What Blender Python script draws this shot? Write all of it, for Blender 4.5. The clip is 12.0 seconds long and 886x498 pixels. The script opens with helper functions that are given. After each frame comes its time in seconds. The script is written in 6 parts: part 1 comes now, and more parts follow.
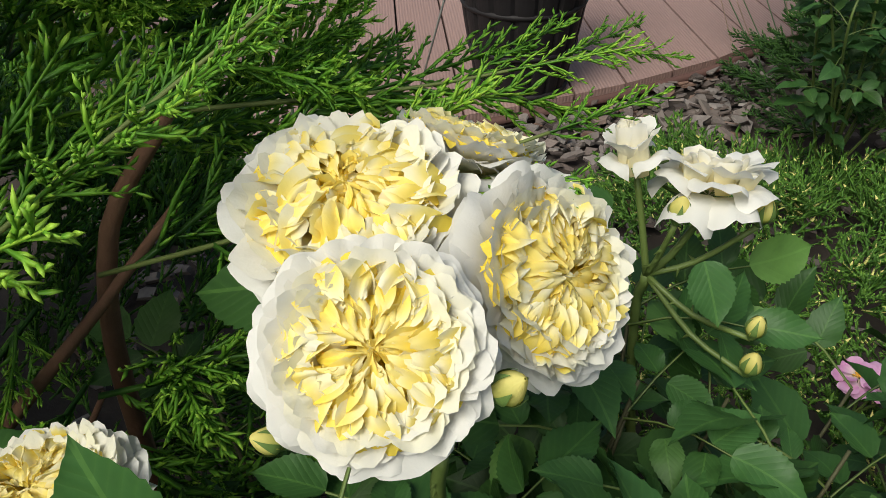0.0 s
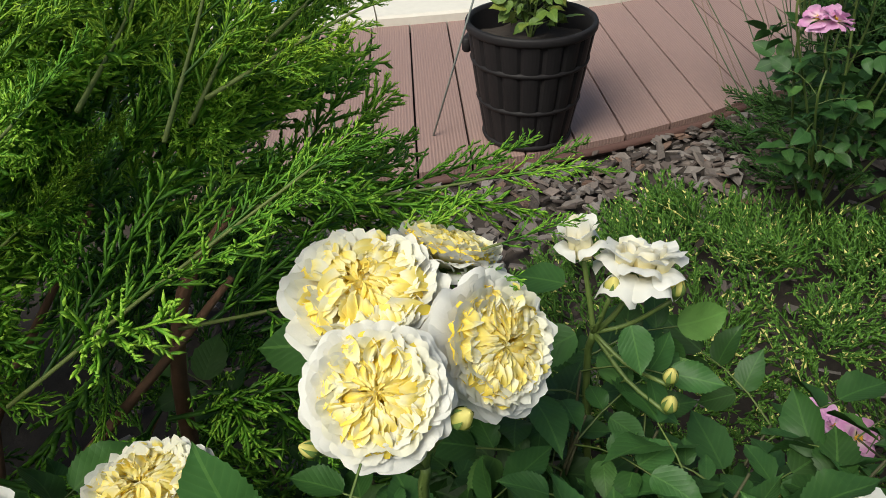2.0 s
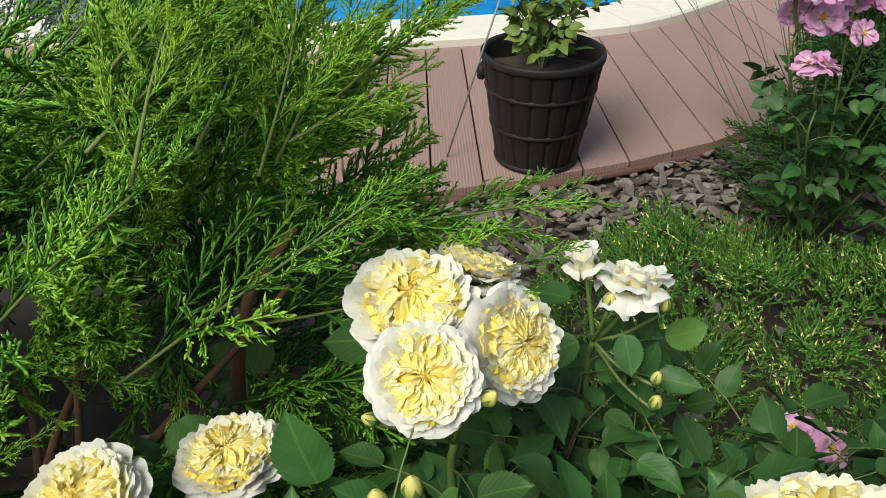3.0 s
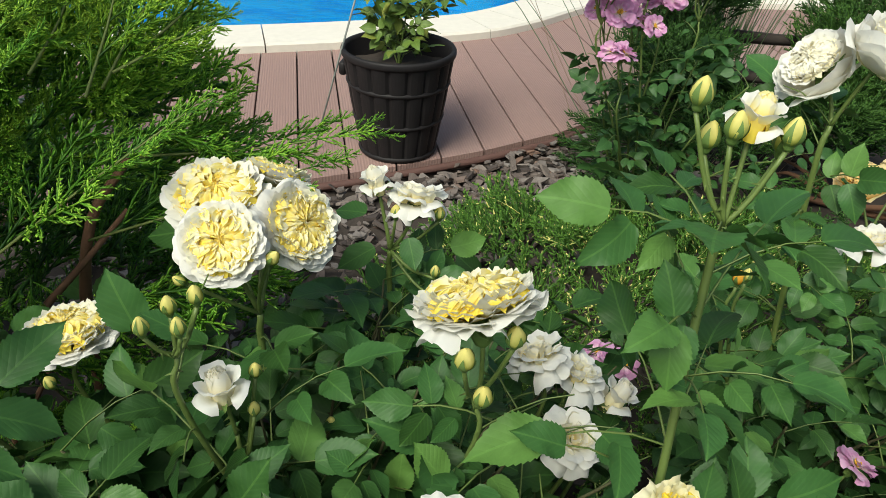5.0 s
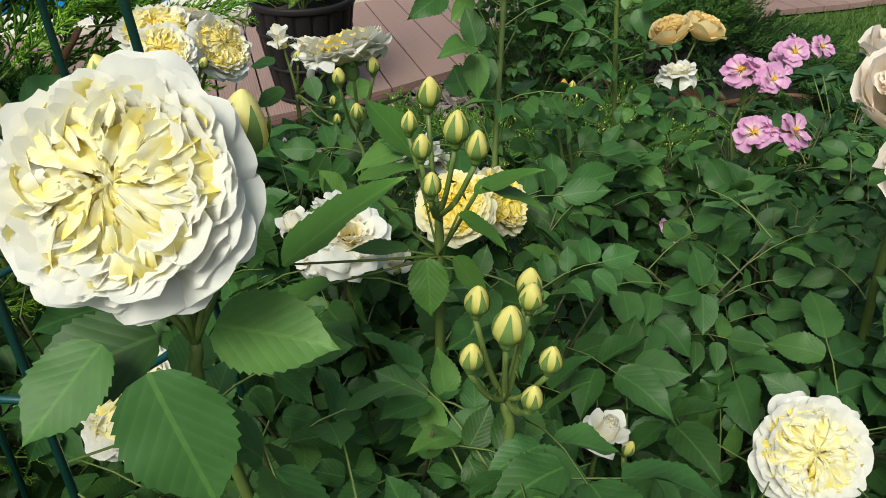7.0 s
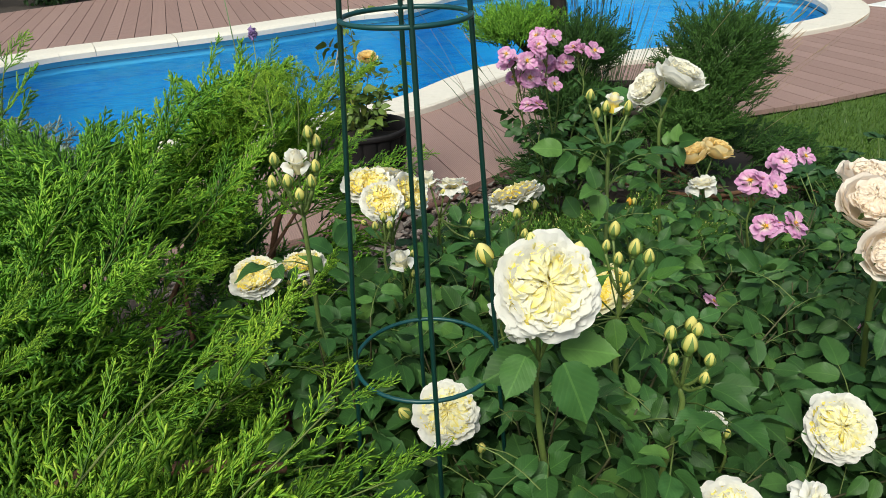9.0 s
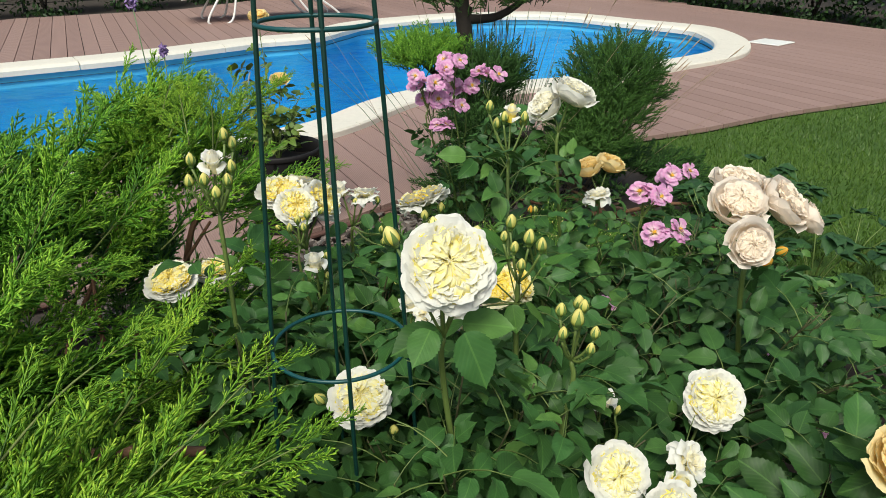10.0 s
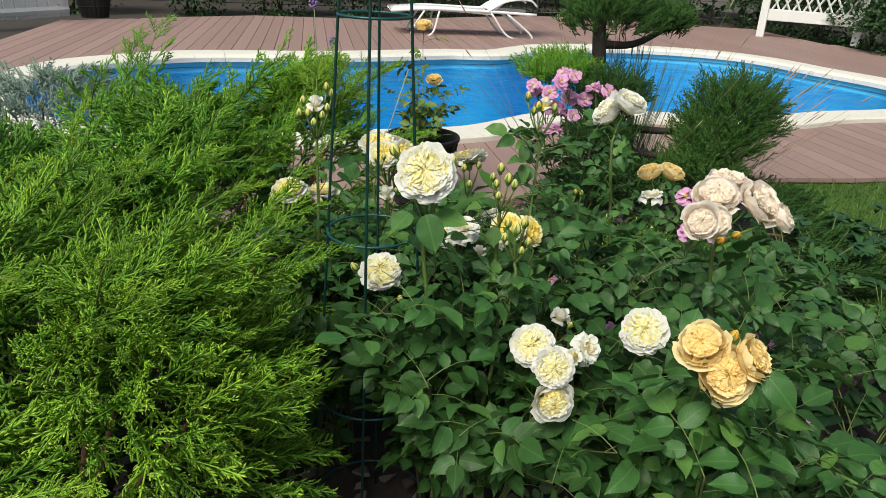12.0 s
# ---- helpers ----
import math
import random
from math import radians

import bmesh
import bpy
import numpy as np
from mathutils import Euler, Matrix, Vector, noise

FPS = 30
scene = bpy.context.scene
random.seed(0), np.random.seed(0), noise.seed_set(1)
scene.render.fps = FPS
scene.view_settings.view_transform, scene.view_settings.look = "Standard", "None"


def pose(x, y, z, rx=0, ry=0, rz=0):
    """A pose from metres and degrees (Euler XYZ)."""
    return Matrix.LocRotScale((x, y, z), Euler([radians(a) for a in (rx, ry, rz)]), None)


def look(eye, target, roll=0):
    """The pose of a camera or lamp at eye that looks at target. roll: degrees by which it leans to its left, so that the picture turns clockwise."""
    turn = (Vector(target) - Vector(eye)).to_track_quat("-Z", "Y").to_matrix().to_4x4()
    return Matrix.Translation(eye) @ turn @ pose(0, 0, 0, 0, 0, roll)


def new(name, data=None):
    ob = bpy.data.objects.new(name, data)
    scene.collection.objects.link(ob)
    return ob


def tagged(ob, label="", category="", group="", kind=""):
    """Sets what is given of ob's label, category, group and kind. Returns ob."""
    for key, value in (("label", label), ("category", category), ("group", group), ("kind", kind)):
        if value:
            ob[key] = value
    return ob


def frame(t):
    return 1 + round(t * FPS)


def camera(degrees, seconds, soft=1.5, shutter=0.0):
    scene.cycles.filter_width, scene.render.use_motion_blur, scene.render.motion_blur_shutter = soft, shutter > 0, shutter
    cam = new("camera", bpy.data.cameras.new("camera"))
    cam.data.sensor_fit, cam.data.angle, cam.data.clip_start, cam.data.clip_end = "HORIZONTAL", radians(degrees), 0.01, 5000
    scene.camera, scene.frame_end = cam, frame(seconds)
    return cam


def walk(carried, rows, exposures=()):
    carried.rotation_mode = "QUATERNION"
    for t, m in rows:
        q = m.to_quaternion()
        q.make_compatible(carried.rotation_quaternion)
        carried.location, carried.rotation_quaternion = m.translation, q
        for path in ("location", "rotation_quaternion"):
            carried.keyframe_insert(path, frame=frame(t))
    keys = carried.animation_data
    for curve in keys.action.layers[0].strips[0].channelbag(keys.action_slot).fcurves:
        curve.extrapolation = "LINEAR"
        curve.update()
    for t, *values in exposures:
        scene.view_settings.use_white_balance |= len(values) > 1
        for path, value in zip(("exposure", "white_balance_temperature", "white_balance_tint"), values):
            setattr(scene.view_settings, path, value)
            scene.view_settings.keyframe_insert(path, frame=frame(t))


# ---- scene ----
cam = camera(63.4, 12.0, soft=0.65)
PATH = [
    (0, (0.091, 0.097, 0.827), (-0.023, 1.664, -0.41), -1.9),
    (0.5, (0.1, 0.077, 0.844), (-0.024, 1.658, -0.375), -1.9),
    (1, (0.107, 0.051, 0.866), (-0.045, 1.646, -0.332), -2.3),
    (1.5, (0.114, 0.032, 0.888), (-0.044, 1.637, -0.295), -2.5),
    (2, (0.114, 0.015, 0.922), (-0.044, 1.63, -0.248), -1.9),
    (2.5, (0.105, -0.02, 0.957), (-0.063, 1.614, -0.185), -1.3),
    (2.7, (0.103, -0.041, 0.968), (-0.078, 1.592, -0.173), -0.8),
    (4.5, (0.143, -0.153, 1.004), (0.168, 1.536, -0.068), 3.2),
    (5, (0.198, -0.229, 0.982), (0.312, 1.442, -0.112), 3.0),
    (5.5, (0.219, -0.329, 0.962), (0.421, 1.299, -0.181), 3.8),
    (6, (0.214, -0.402, 0.951), (0.436, 1.22, -0.198), 3.0),
    (6.5, (0.213, -0.474, 0.933), (0.467, 1.169, -0.179), -0.5),
    (6.7, (0.225, -0.497, 0.918), (0.519, 1.137, -0.197), -0.0),
    (8.3, (0.085, -0.743, 1.075), (0.231, 0.974, 0.06), -2.0),
    (8.5, (0.04, -0.766, 1.095), (0.19, 0.981, 0.133), -2.7),
    (9, (-0.044, -0.813, 1.116), (0.288, 0.944, 0.221), -2.7),
    (9.5, (-0.068, -0.841, 1.114), (0.422, 0.896, 0.253), -1.4),
    (10, (-0.056, -0.889, 1.104), (0.513, 0.84, 0.276), -0.4),
    (10.5, (0.001, -0.961, 1.118), (0.557, 0.791, 0.33), 1.2),
    (11, (0.088, -1.1, 1.127), (0.42, 0.724, 0.379), 2.0),
    (11.5, (0.148, -1.24, 1.117), (0.314, 0.593, 0.334), 4.5),
    (12, (0.12, -1.358, 1.124), (0.223, 0.481, 0.345), 3.1),
]
walk(cam, [(t, look(eye, target, roll)) for t, eye, target, roll in PATH], [(t, e, 6600, tint) for t, e, tint in ((0, 0.34, 4), (2.7, 0.48, 1), (4.5, 0.6, -1), (5.5, 0.54, -1), (6.5, 0.38, -1), (9, 0.44, 0), (12, 0.45, 1))])

# ---- sky, sun and exposure ----
world = bpy.data.worlds.new("sky")
scene.world = world
world.use_nodes = True
wn, wl = world.node_tree.nodes, world.node_tree.links
sky = wn.new("ShaderNodeTexSky")
sky.sky_type = 'NISHITA'
sky.sun_disc = False
sky.sun_elevation = radians(52)
sky.sun_rotation = radians(215)
sky.dust_density = 4.0
sky.ozone_density = 0.6
wn["Background"].inputs["Strength"].default_value = 0.092
wl.new(sky.outputs[0], wn["Background"].inputs["Color"])
sun = new("sun", bpy.data.lights.new("sun", 'SUN'))
sun.data.energy = 2.4
sun.data.angle = radians(28)
sun.data.color = (1.0, 0.965, 0.92)
sun.matrix_world = look((0, 0, 6), (1.7, 2.6, 2.0))

# ---- materials ----
def nodes_of(name):
    m = bpy.data.materials.new(name)
    m.use_nodes = True
    nt = m.node_tree
    return m, nt, nt.nodes["Principled BSDF"]


def ramp(nt, fac, stops):
    r = nt.nodes.new("ShaderNodeValToRGB")
    el = r.color_ramp.elements
    while len(el) < len(stops):
        el.new(0.5)
    for e, (p, c) in zip(el, stops):
        e.position, e.color = p, (*c, 1)
    nt.links.new(fac, r.inputs[0])
    return r.outputs[0]


def noise_tex(nt, scale, detail=4.0, coords="Object", stretch=None, rough=0.55):
    n = nt.nodes.new("ShaderNodeTexNoise")
    n.inputs["Scale"].default_value, n.inputs["Detail"].default_value = scale, detail
    n.inputs["Roughness"].default_value = rough
    tc = nt.nodes.new("ShaderNodeTexCoord")
    src = tc.outputs[coords]
    if stretch:
        mp = nt.nodes.new("ShaderNodeMapping")
        mp.inputs["Scale"].default_value = stretch
        nt.links.new(src, mp.inputs[0])
        src = mp.outputs[0]
    nt.links.new(src, n.inputs["Vector"])
    return n.outputs["Fac"]


def calc(nt, op, a, b=None):
    n = nt.nodes.new("ShaderNodeMath")
    n.operation = op
    for k, v in enumerate((a, b)):
        if v is None:
            continue
        if isinstance(v, (int, float)):
            n.inputs[k].default_value = v
        else:
            nt.links.new(v, n.inputs[k])
    return n.outputs[0]


def blend(nt, fac, a, b, mode='MIX'):
    n = nt.nodes.new("ShaderNodeMix")
    n.data_type, n.blend_type = 'RGBA', mode
    for k, v in ((0, fac), (6, a), (7, b)):
        if isinstance(v, (int, float)):
            n.inputs[k].default_value = v
        elif isinstance(v, tuple):
            n.inputs[k].default_value = (*v, 1)
        else:
            nt.links.new(v, n.inputs[k])
    return n.outputs[2]


def bump(nt, bsdf, height, strength=0.3, distance=0.002):
    b = nt.nodes.new("ShaderNodeBump")
    b.inputs["Strength"].default_value, b.inputs["Distance"].default_value = strength, distance
    nt.links.new(height, b.inputs["Height"])
    nt.links.new(b.outputs[0], bsdf.inputs["Normal"])


def attr(nt, name):
    a = nt.nodes.new("ShaderNodeAttribute")
    a.attribute_name = name
    return a.outputs["Fac"]


def rand_of(nt):
    return nt.nodes.new("ShaderNodeObjectInfo").outputs["Random"]


def island(nt):
    return nt.nodes.new("ShaderNodeNewGeometry").outputs["Random Per Island"]


def mapped(nt, fac, lo, hi):
    n = nt.nodes.new("ShaderNodeMapRange")
    n.inputs["To Min"].default_value, n.inputs["To Max"].default_value = lo, hi
    nt.links.new(fac, n.inputs["Value"])
    return n.outputs[0]


def thin(nt, bsdf, col, amount):
    """Lets light pass through a thin leaf or petal."""
    tr = nt.nodes.new("ShaderNodeBsdfTranslucent")
    mx = nt.nodes.new("ShaderNodeMixShader")
    mx.inputs[0].default_value = amount
    if isinstance(col, tuple):
        tr.inputs[0].default_value = (*col, 1)
    else:
        nt.links.new(col, tr.inputs[0])
    nt.links.new(bsdf.outputs[0], mx.inputs[1])
    nt.links.new(tr.outputs[0], mx.inputs[2])
    nt.links.new(mx.outputs[0], nt.nodes["Material Output"].inputs["Surface"])


def petal_mat(name, stops, through_amount=0.36):
    m, nt, b = nodes_of(name)
    t = attr(nt, "tint")
    n = noise_tex(nt, 5, 3)
    f = calc(nt, 'ADD', t, calc(nt, 'MULTIPLY', calc(nt, 'SUBTRACT', n, 0.5), 0.10))
    col = ramp(nt, f, stops)
    nt.links.new(col, b.inputs["Base Color"])
    b.inputs["Roughness"].default_value = 0.62
    b.inputs["Specular IOR Level"].default_value = 0.25
    bump(nt, b, noise_tex(nt, 22, 3, stretch=(1, 1, 0.35)), 0.25, 0.0008)
    thin(nt, b, blend(nt, 0.3, col, col, 'MULTIPLY'), through_amount)
    return m


def leaf_mat(name, dark, mid, young, gloss=0.5, random_of=rand_of):
    m, nt, b = nodes_of(name)
    uv = nt.nodes.new("ShaderNodeTexCoord").outputs["UV"]
    sep = nt.nodes.new("ShaderNodeSeparateXYZ")
    nt.links.new(uv, sep.inputs[0])
    across = calc(nt, 'ABSOLUTE', calc(nt, 'SUBTRACT', sep.outputs[1], 0.5))
    rib = calc(nt, 'SUBTRACT', calc(nt, 'MULTIPLY', sep.outputs[0], 8.0), calc(nt, 'MULTIPLY', across, 7.0))
    vein = calc(nt, 'POWER', calc(nt, 'ABSOLUTE', calc(nt, 'SUBTRACT', calc(nt, 'FRACT', rib), 0.5)), 2.0)
    vein = calc(nt, 'MULTIPLY', vein, 3.2)
    mid_line = calc(nt, 'GREATER_THAN', 0.022, across)
    col = ramp(nt, random_of(nt), [(0.0, dark), (0.45, mid), (0.8, mid), (1.0, young)])
    spots = noise_tex(nt, 5, 4, coords="UV")
    col = blend(nt, mapped(nt, spots, 0.0, 0.5), col, tuple(0.55 * c for c in dark), 'MIX')
    col = blend(nt, calc(nt, 'MULTIPLY', vein, 0.10), col, young)
    col = blend(nt, calc(nt, 'MULTIPLY', mid_line, 0.18), col, tuple(1.5 * c for c in young))
    nt.links.new(col, b.inputs["Base Color"])
    b.inputs["Roughness"].default_value = gloss
    b.inputs["Specular IOR Level"].default_value = 0.28
    bump(nt, b, calc(nt, 'SUBTRACT', calc(nt, 'MULTIPLY', noise_tex(nt, 16, 2, coords="UV"), 0.5), vein), 0.16, 0.0008)
    thin(nt, b, young, 0.10)
    return m


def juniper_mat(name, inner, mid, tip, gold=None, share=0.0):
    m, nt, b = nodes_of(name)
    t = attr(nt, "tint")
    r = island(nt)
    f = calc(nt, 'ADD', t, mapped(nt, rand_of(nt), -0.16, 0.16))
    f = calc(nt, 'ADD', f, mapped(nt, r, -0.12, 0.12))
    # Tips pale with new growth; inner stems darkened to paint in the shrub's shade.
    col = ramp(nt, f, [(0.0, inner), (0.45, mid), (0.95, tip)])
    if gold:
        col = blend(nt, calc(nt, 'GREATER_THAN', r, 1 - share), col, gold)
    nt.links.new(col, b.inputs["Base Color"])
    b.inputs["Roughness"].default_value = 0.5
    b.inputs["Specular IOR Level"].default_value = 0.3
    thin(nt, b, col, 0.15)
    return m


def plain(name, color, rough=0.5, metal=0.0, vary=0.15, scale=30, bumpy=0.15, spec=0.5):
    m, nt, b = nodes_of(name)
    n = noise_tex(nt, scale, 5)
    big = noise_tex(nt, scale * 0.12, 3)
    col = blend(nt, mapped(nt, n, 0, vary * 2), color, tuple(c * 0.45 for c in color))
    col = blend(nt, mapped(nt, big, 0, vary), col, tuple(min(1, c * 1.35 + 0.01) for c in color))
    nt.links.new(col, b.inputs["Base Color"])
    nt.links.new(mapped(nt, n, rough - 0.08, rough + 0.1), b.inputs["Roughness"])
    b.inputs["Metallic"].default_value = metal
    b.inputs["Specular IOR Level"].default_value = spec
    bump(nt, b, n, bumpy, 0.002)
    return m


PETAL_CREAM = petal_mat("petal cream and yellow", [(0.0, (0.95, 0.74, 0.07)), (0.3, (0.96, 0.78, 0.12)), (0.55, (0.96, 0.84, 0.29)), (0.8, (0.93, 0.90, 0.68)), (0.97, (0.83, 0.82, 0.775))])
PETAL_PALE = petal_mat("petal pale cream", [(0.0, (0.94, 0.74, 0.07)), (0.3, (0.94, 0.83, 0.22)), (0.55, (0.92, 0.87, 0.52)), (0.8, (0.86, 0.845, 0.74)), (0.97, (0.83, 0.82, 0.775))])
PETAL_GOLD = petal_mat("petal apricot", [(0.0, (0.95, 0.62, 0.13)), (0.4, (0.95, 0.73, 0.27)), (0.8, (0.95, 0.75, 0.34)), (1.0, (0.94, 0.81, 0.47))])
PETAL_PEACH = petal_mat("petal pale peach", [(0.0, (0.92, 0.74, 0.52)), (0.4, (0.92, 0.82, 0.67)), (0.8, (0.93, 0.83, 0.71)), (1.0, (0.92, 0.84, 0.755))])
PETAL_WHITE = petal_mat("petal ivory white", [(0.0, (0.92, 0.76, 0.24)), (0.35, (0.94, 0.88, 0.62)), (0.7, (0.90, 0.87, 0.75)), (1.0, (0.88, 0.87, 0.82))])
PETAL_PINK = petal_mat("petal lilac pink", [(0.0, (0.88, 0.78, 0.52)), (0.3, (0.84, 0.62, 0.72)), (0.65, (0.72, 0.34, 0.60)), (1.0, (0.80, 0.52, 0.73))])
PETAL_SUN = petal_mat("petal clear yellow", [(0.0, (0.95, 0.66, 0.03)), (0.4, (0.95, 0.76, 0.08)), (0.7, (0.95, 0.83, 0.26)), (1.0, (0.90, 0.86, 0.62))])
STAMEN = plain("stamens", (0.75, 0.42, 0.04), 0.7)
BUD_YELLOW = petal_mat("bud yellow", [(0.0, (0.22, 0.32, 0.06)), (0.4, (0.52, 0.54, 0.12)), (1.0, (0.86, 0.78, 0.26))])
BUD_OPEN = petal_mat("opening bud yellow", [(0.0, (0.62, 0.58, 0.12)), (0.4, (0.90, 0.78, 0.16)), (1.0, (0.93, 0.86, 0.36))])
BUD_GOLD = petal_mat("bud orange", [(0.0, (0.40, 0.30, 0.05)), (0.4, (0.82, 0.40, 0.03)), (1.0, (0.88, 0.50, 0.08))])
SEPAL = plain("sepal green", (0.13, 0.22, 0.05), 0.55, vary=0.25, scale=160)
CANE = plain("rose cane green", (0.13, 0.19, 0.045), 0.5, vary=0.3, scale=120)
CANE_OLD = plain("rose cane woody", (0.075, 0.075, 0.030), 0.7, vary=0.3, scale=120)
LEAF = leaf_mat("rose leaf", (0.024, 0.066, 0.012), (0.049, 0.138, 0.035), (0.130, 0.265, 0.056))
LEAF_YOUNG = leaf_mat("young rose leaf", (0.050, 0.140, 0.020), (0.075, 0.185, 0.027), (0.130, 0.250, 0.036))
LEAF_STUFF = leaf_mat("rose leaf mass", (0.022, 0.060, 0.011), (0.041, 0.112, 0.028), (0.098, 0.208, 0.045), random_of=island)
LEAF_BLUE = leaf_mat("rose leaf bluish", (0.025, 0.074, 0.021), (0.046, 0.120, 0.031), (0.092, 0.195, 0.044), random_of=rand_of)
LEAF_DARK = leaf_mat("peony leaf", (0.022, 0.058, 0.022), (0.038, 0.096, 0.032), (0.070, 0.145, 0.045), gloss=0.42)
LEAF_LIGHT = leaf_mat("potted rose leaf", (0.07, 0.13, 0.025), (0.12, 0.20, 0.035), (0.24, 0.27, 0.05))
HEDGE_LEAF = leaf_mat("hedge leaf", (0.018, 0.045, 0.014), (0.03, 0.07, 0.02), (0.06, 0.12, 0.03), random_of=island)
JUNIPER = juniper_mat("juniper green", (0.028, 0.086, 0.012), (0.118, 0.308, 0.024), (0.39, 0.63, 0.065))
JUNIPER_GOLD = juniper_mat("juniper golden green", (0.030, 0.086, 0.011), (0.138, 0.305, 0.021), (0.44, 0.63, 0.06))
JUNIPER_FLECK = juniper_mat("juniper flecked", (0.040, 0.105, 0.016), (0.095, 0.215, 0.028), (0.20, 0.34, 0.04), (0.70, 0.66, 0.22), 0.05)
JUNIPER_DARK = juniper_mat("juniper dark", (0.012, 0.038, 0.009), (0.034, 0.096, 0.015), (0.095, 0.205, 0.028))
JUNIPER_BLUE = juniper_mat("juniper silver", (0.12, 0.18, 0.14), (0.24, 0.33, 0.26), (0.38, 0.47, 0.39))
BARK_WOOD = plain("juniper bark", (0.20, 0.10, 0.055), 0.85, vary=0.5, scale=90, bumpy=0.6)
TREE_BARK = plain("tree bark dark", (0.034, 0.026, 0.021), 0.9, vary=0.5, scale=70, bumpy=0.7)
GREEN_METAL = plain("green coated steel", (0.004, 0.035, 0.028), 0.35, vary=0.2, scale=60, bumpy=0.05)
RING_METAL = plain("teal coated steel", (0.006, 0.062, 0.066), 0.38, vary=0.2, scale=60, bumpy=0.05)
POT_BLACK = plain("black plastic barrel", (0.017, 0.015, 0.016), 0.55, vary=0.4, scale=50, bumpy=0.35, spec=0.2)
SOIL = plain("dark soil", (0.045, 0.034, 0.027), 0.95, vary=0.5, scale=60, bumpy=1.0)
WHITE_PLASTIC = plain("white plastic", (0.78, 0.78, 0.76), 0.4, vary=0.05)
WHITE_PAINT = plain("white painted wood", (0.70, 0.70, 0.68), 0.6, vary=0.12, scale=20)
FABRIC = plain("white woven sling", (0.80, 0.80, 0.78), 0.85, vary=0.06, scale=200)
STONE_GREY = plain("grey stone wall", (0.26, 0.25, 0.23), 0.9, vary=0.4, scale=8, bumpy=0.6)
COPING = plain("cast pale stone coping", (0.70, 0.66, 0.58), 0.75, vary=0.16, scale=30, bumpy=0.25)
LINER = plain("blue pool liner", (0.012, 0.46, 0.84), 0.5, vary=0.12, scale=6)
LINER_PALE = plain("pale blue liner band", (0.08, 0.46, 0.74), 0.5, vary=0.12, scale=6)
DRY_GRASS = plain("dry grass stalks", (0.40, 0.30, 0.20), 0.8, vary=0.3, scale=40)
GREY_GRASS = plain("grey green grass", (0.15, 0.23, 0.11), 0.7, vary=0.3, scale=40)


def chip_mat(random_of):
    m, nt, b = nodes_of("bark chip")
    col = ramp(nt, random_of(nt), [(0.0, (0.045, 0.034, 0.030)), (0.3, (0.16, 0.125, 0.11)), (0.6, (0.24, 0.205, 0.185)), (0.85, (0.33, 0.30, 0.28)), (1.0, (0.20, 0.10, 0.06))])
    n = noise_tex(nt, 60, 5, stretch=(1, 0.3, 1))
    col = blend(nt, mapped(nt, n, 0.0, 0.8), col, (0.05, 0.038, 0.032))
    nt.links.new(col, b.inputs["Base Color"])
    b.inputs["Roughness"].default_value = 0.85
    bump(nt, b, n, 0.7, 0.004)
    return m


CHIP, CHIP_STUFF = chip_mat(rand_of), chip_mat(island)


def deck_mat():
    m, nt, b = nodes_of("composite decking")
    uv = nt.nodes.new("ShaderNodeTexCoord").outputs["UV"]
    sep = nt.nodes.new("ShaderNodeSeparateXYZ")
    nt.links.new(uv, sep.inputs[0])
    groove = calc(nt, 'SINE', calc(nt, 'MULTIPLY', sep.outputs[1], 2 * math.pi * 16))
    n = noise_tex(nt, 7, 5, coords="UV", stretch=(1.5, 1, 1))
    fine = noise_tex(nt, 120, 3, coords="UV", stretch=(0.3, 1, 1))
    col = ramp(nt, rand_of(nt), [(0.0, (0.255, 0.158, 0.136)), (0.5, (0.290, 0.182, 0.157)), (1.0, (0.325, 0.210, 0.182))])
    col = blend(nt, mapped(nt, n, 0.0, 0.45), col, (0.24, 0.155, 0.135))
    col = blend(nt, mapped(nt, fine, 0.0, 0.35), col, (0.42, 0.31, 0.28))
    col = blend(nt, mapped(nt, calc(nt, 'MULTIPLY', groove, 1.0), 0.0, 0.22), col, (0.17, 0.10, 0.085))
    nt.links.new(col, b.inputs["Base Color"])
    b.inputs["Roughness"].default_value = 0.62
    b.inputs["Specular IOR Level"].default_value = 0.35
    bump(nt, b, calc(nt, 'ADD', groove, fine), 0.35, 0.0015)
    return m


DECK = deck_mat()


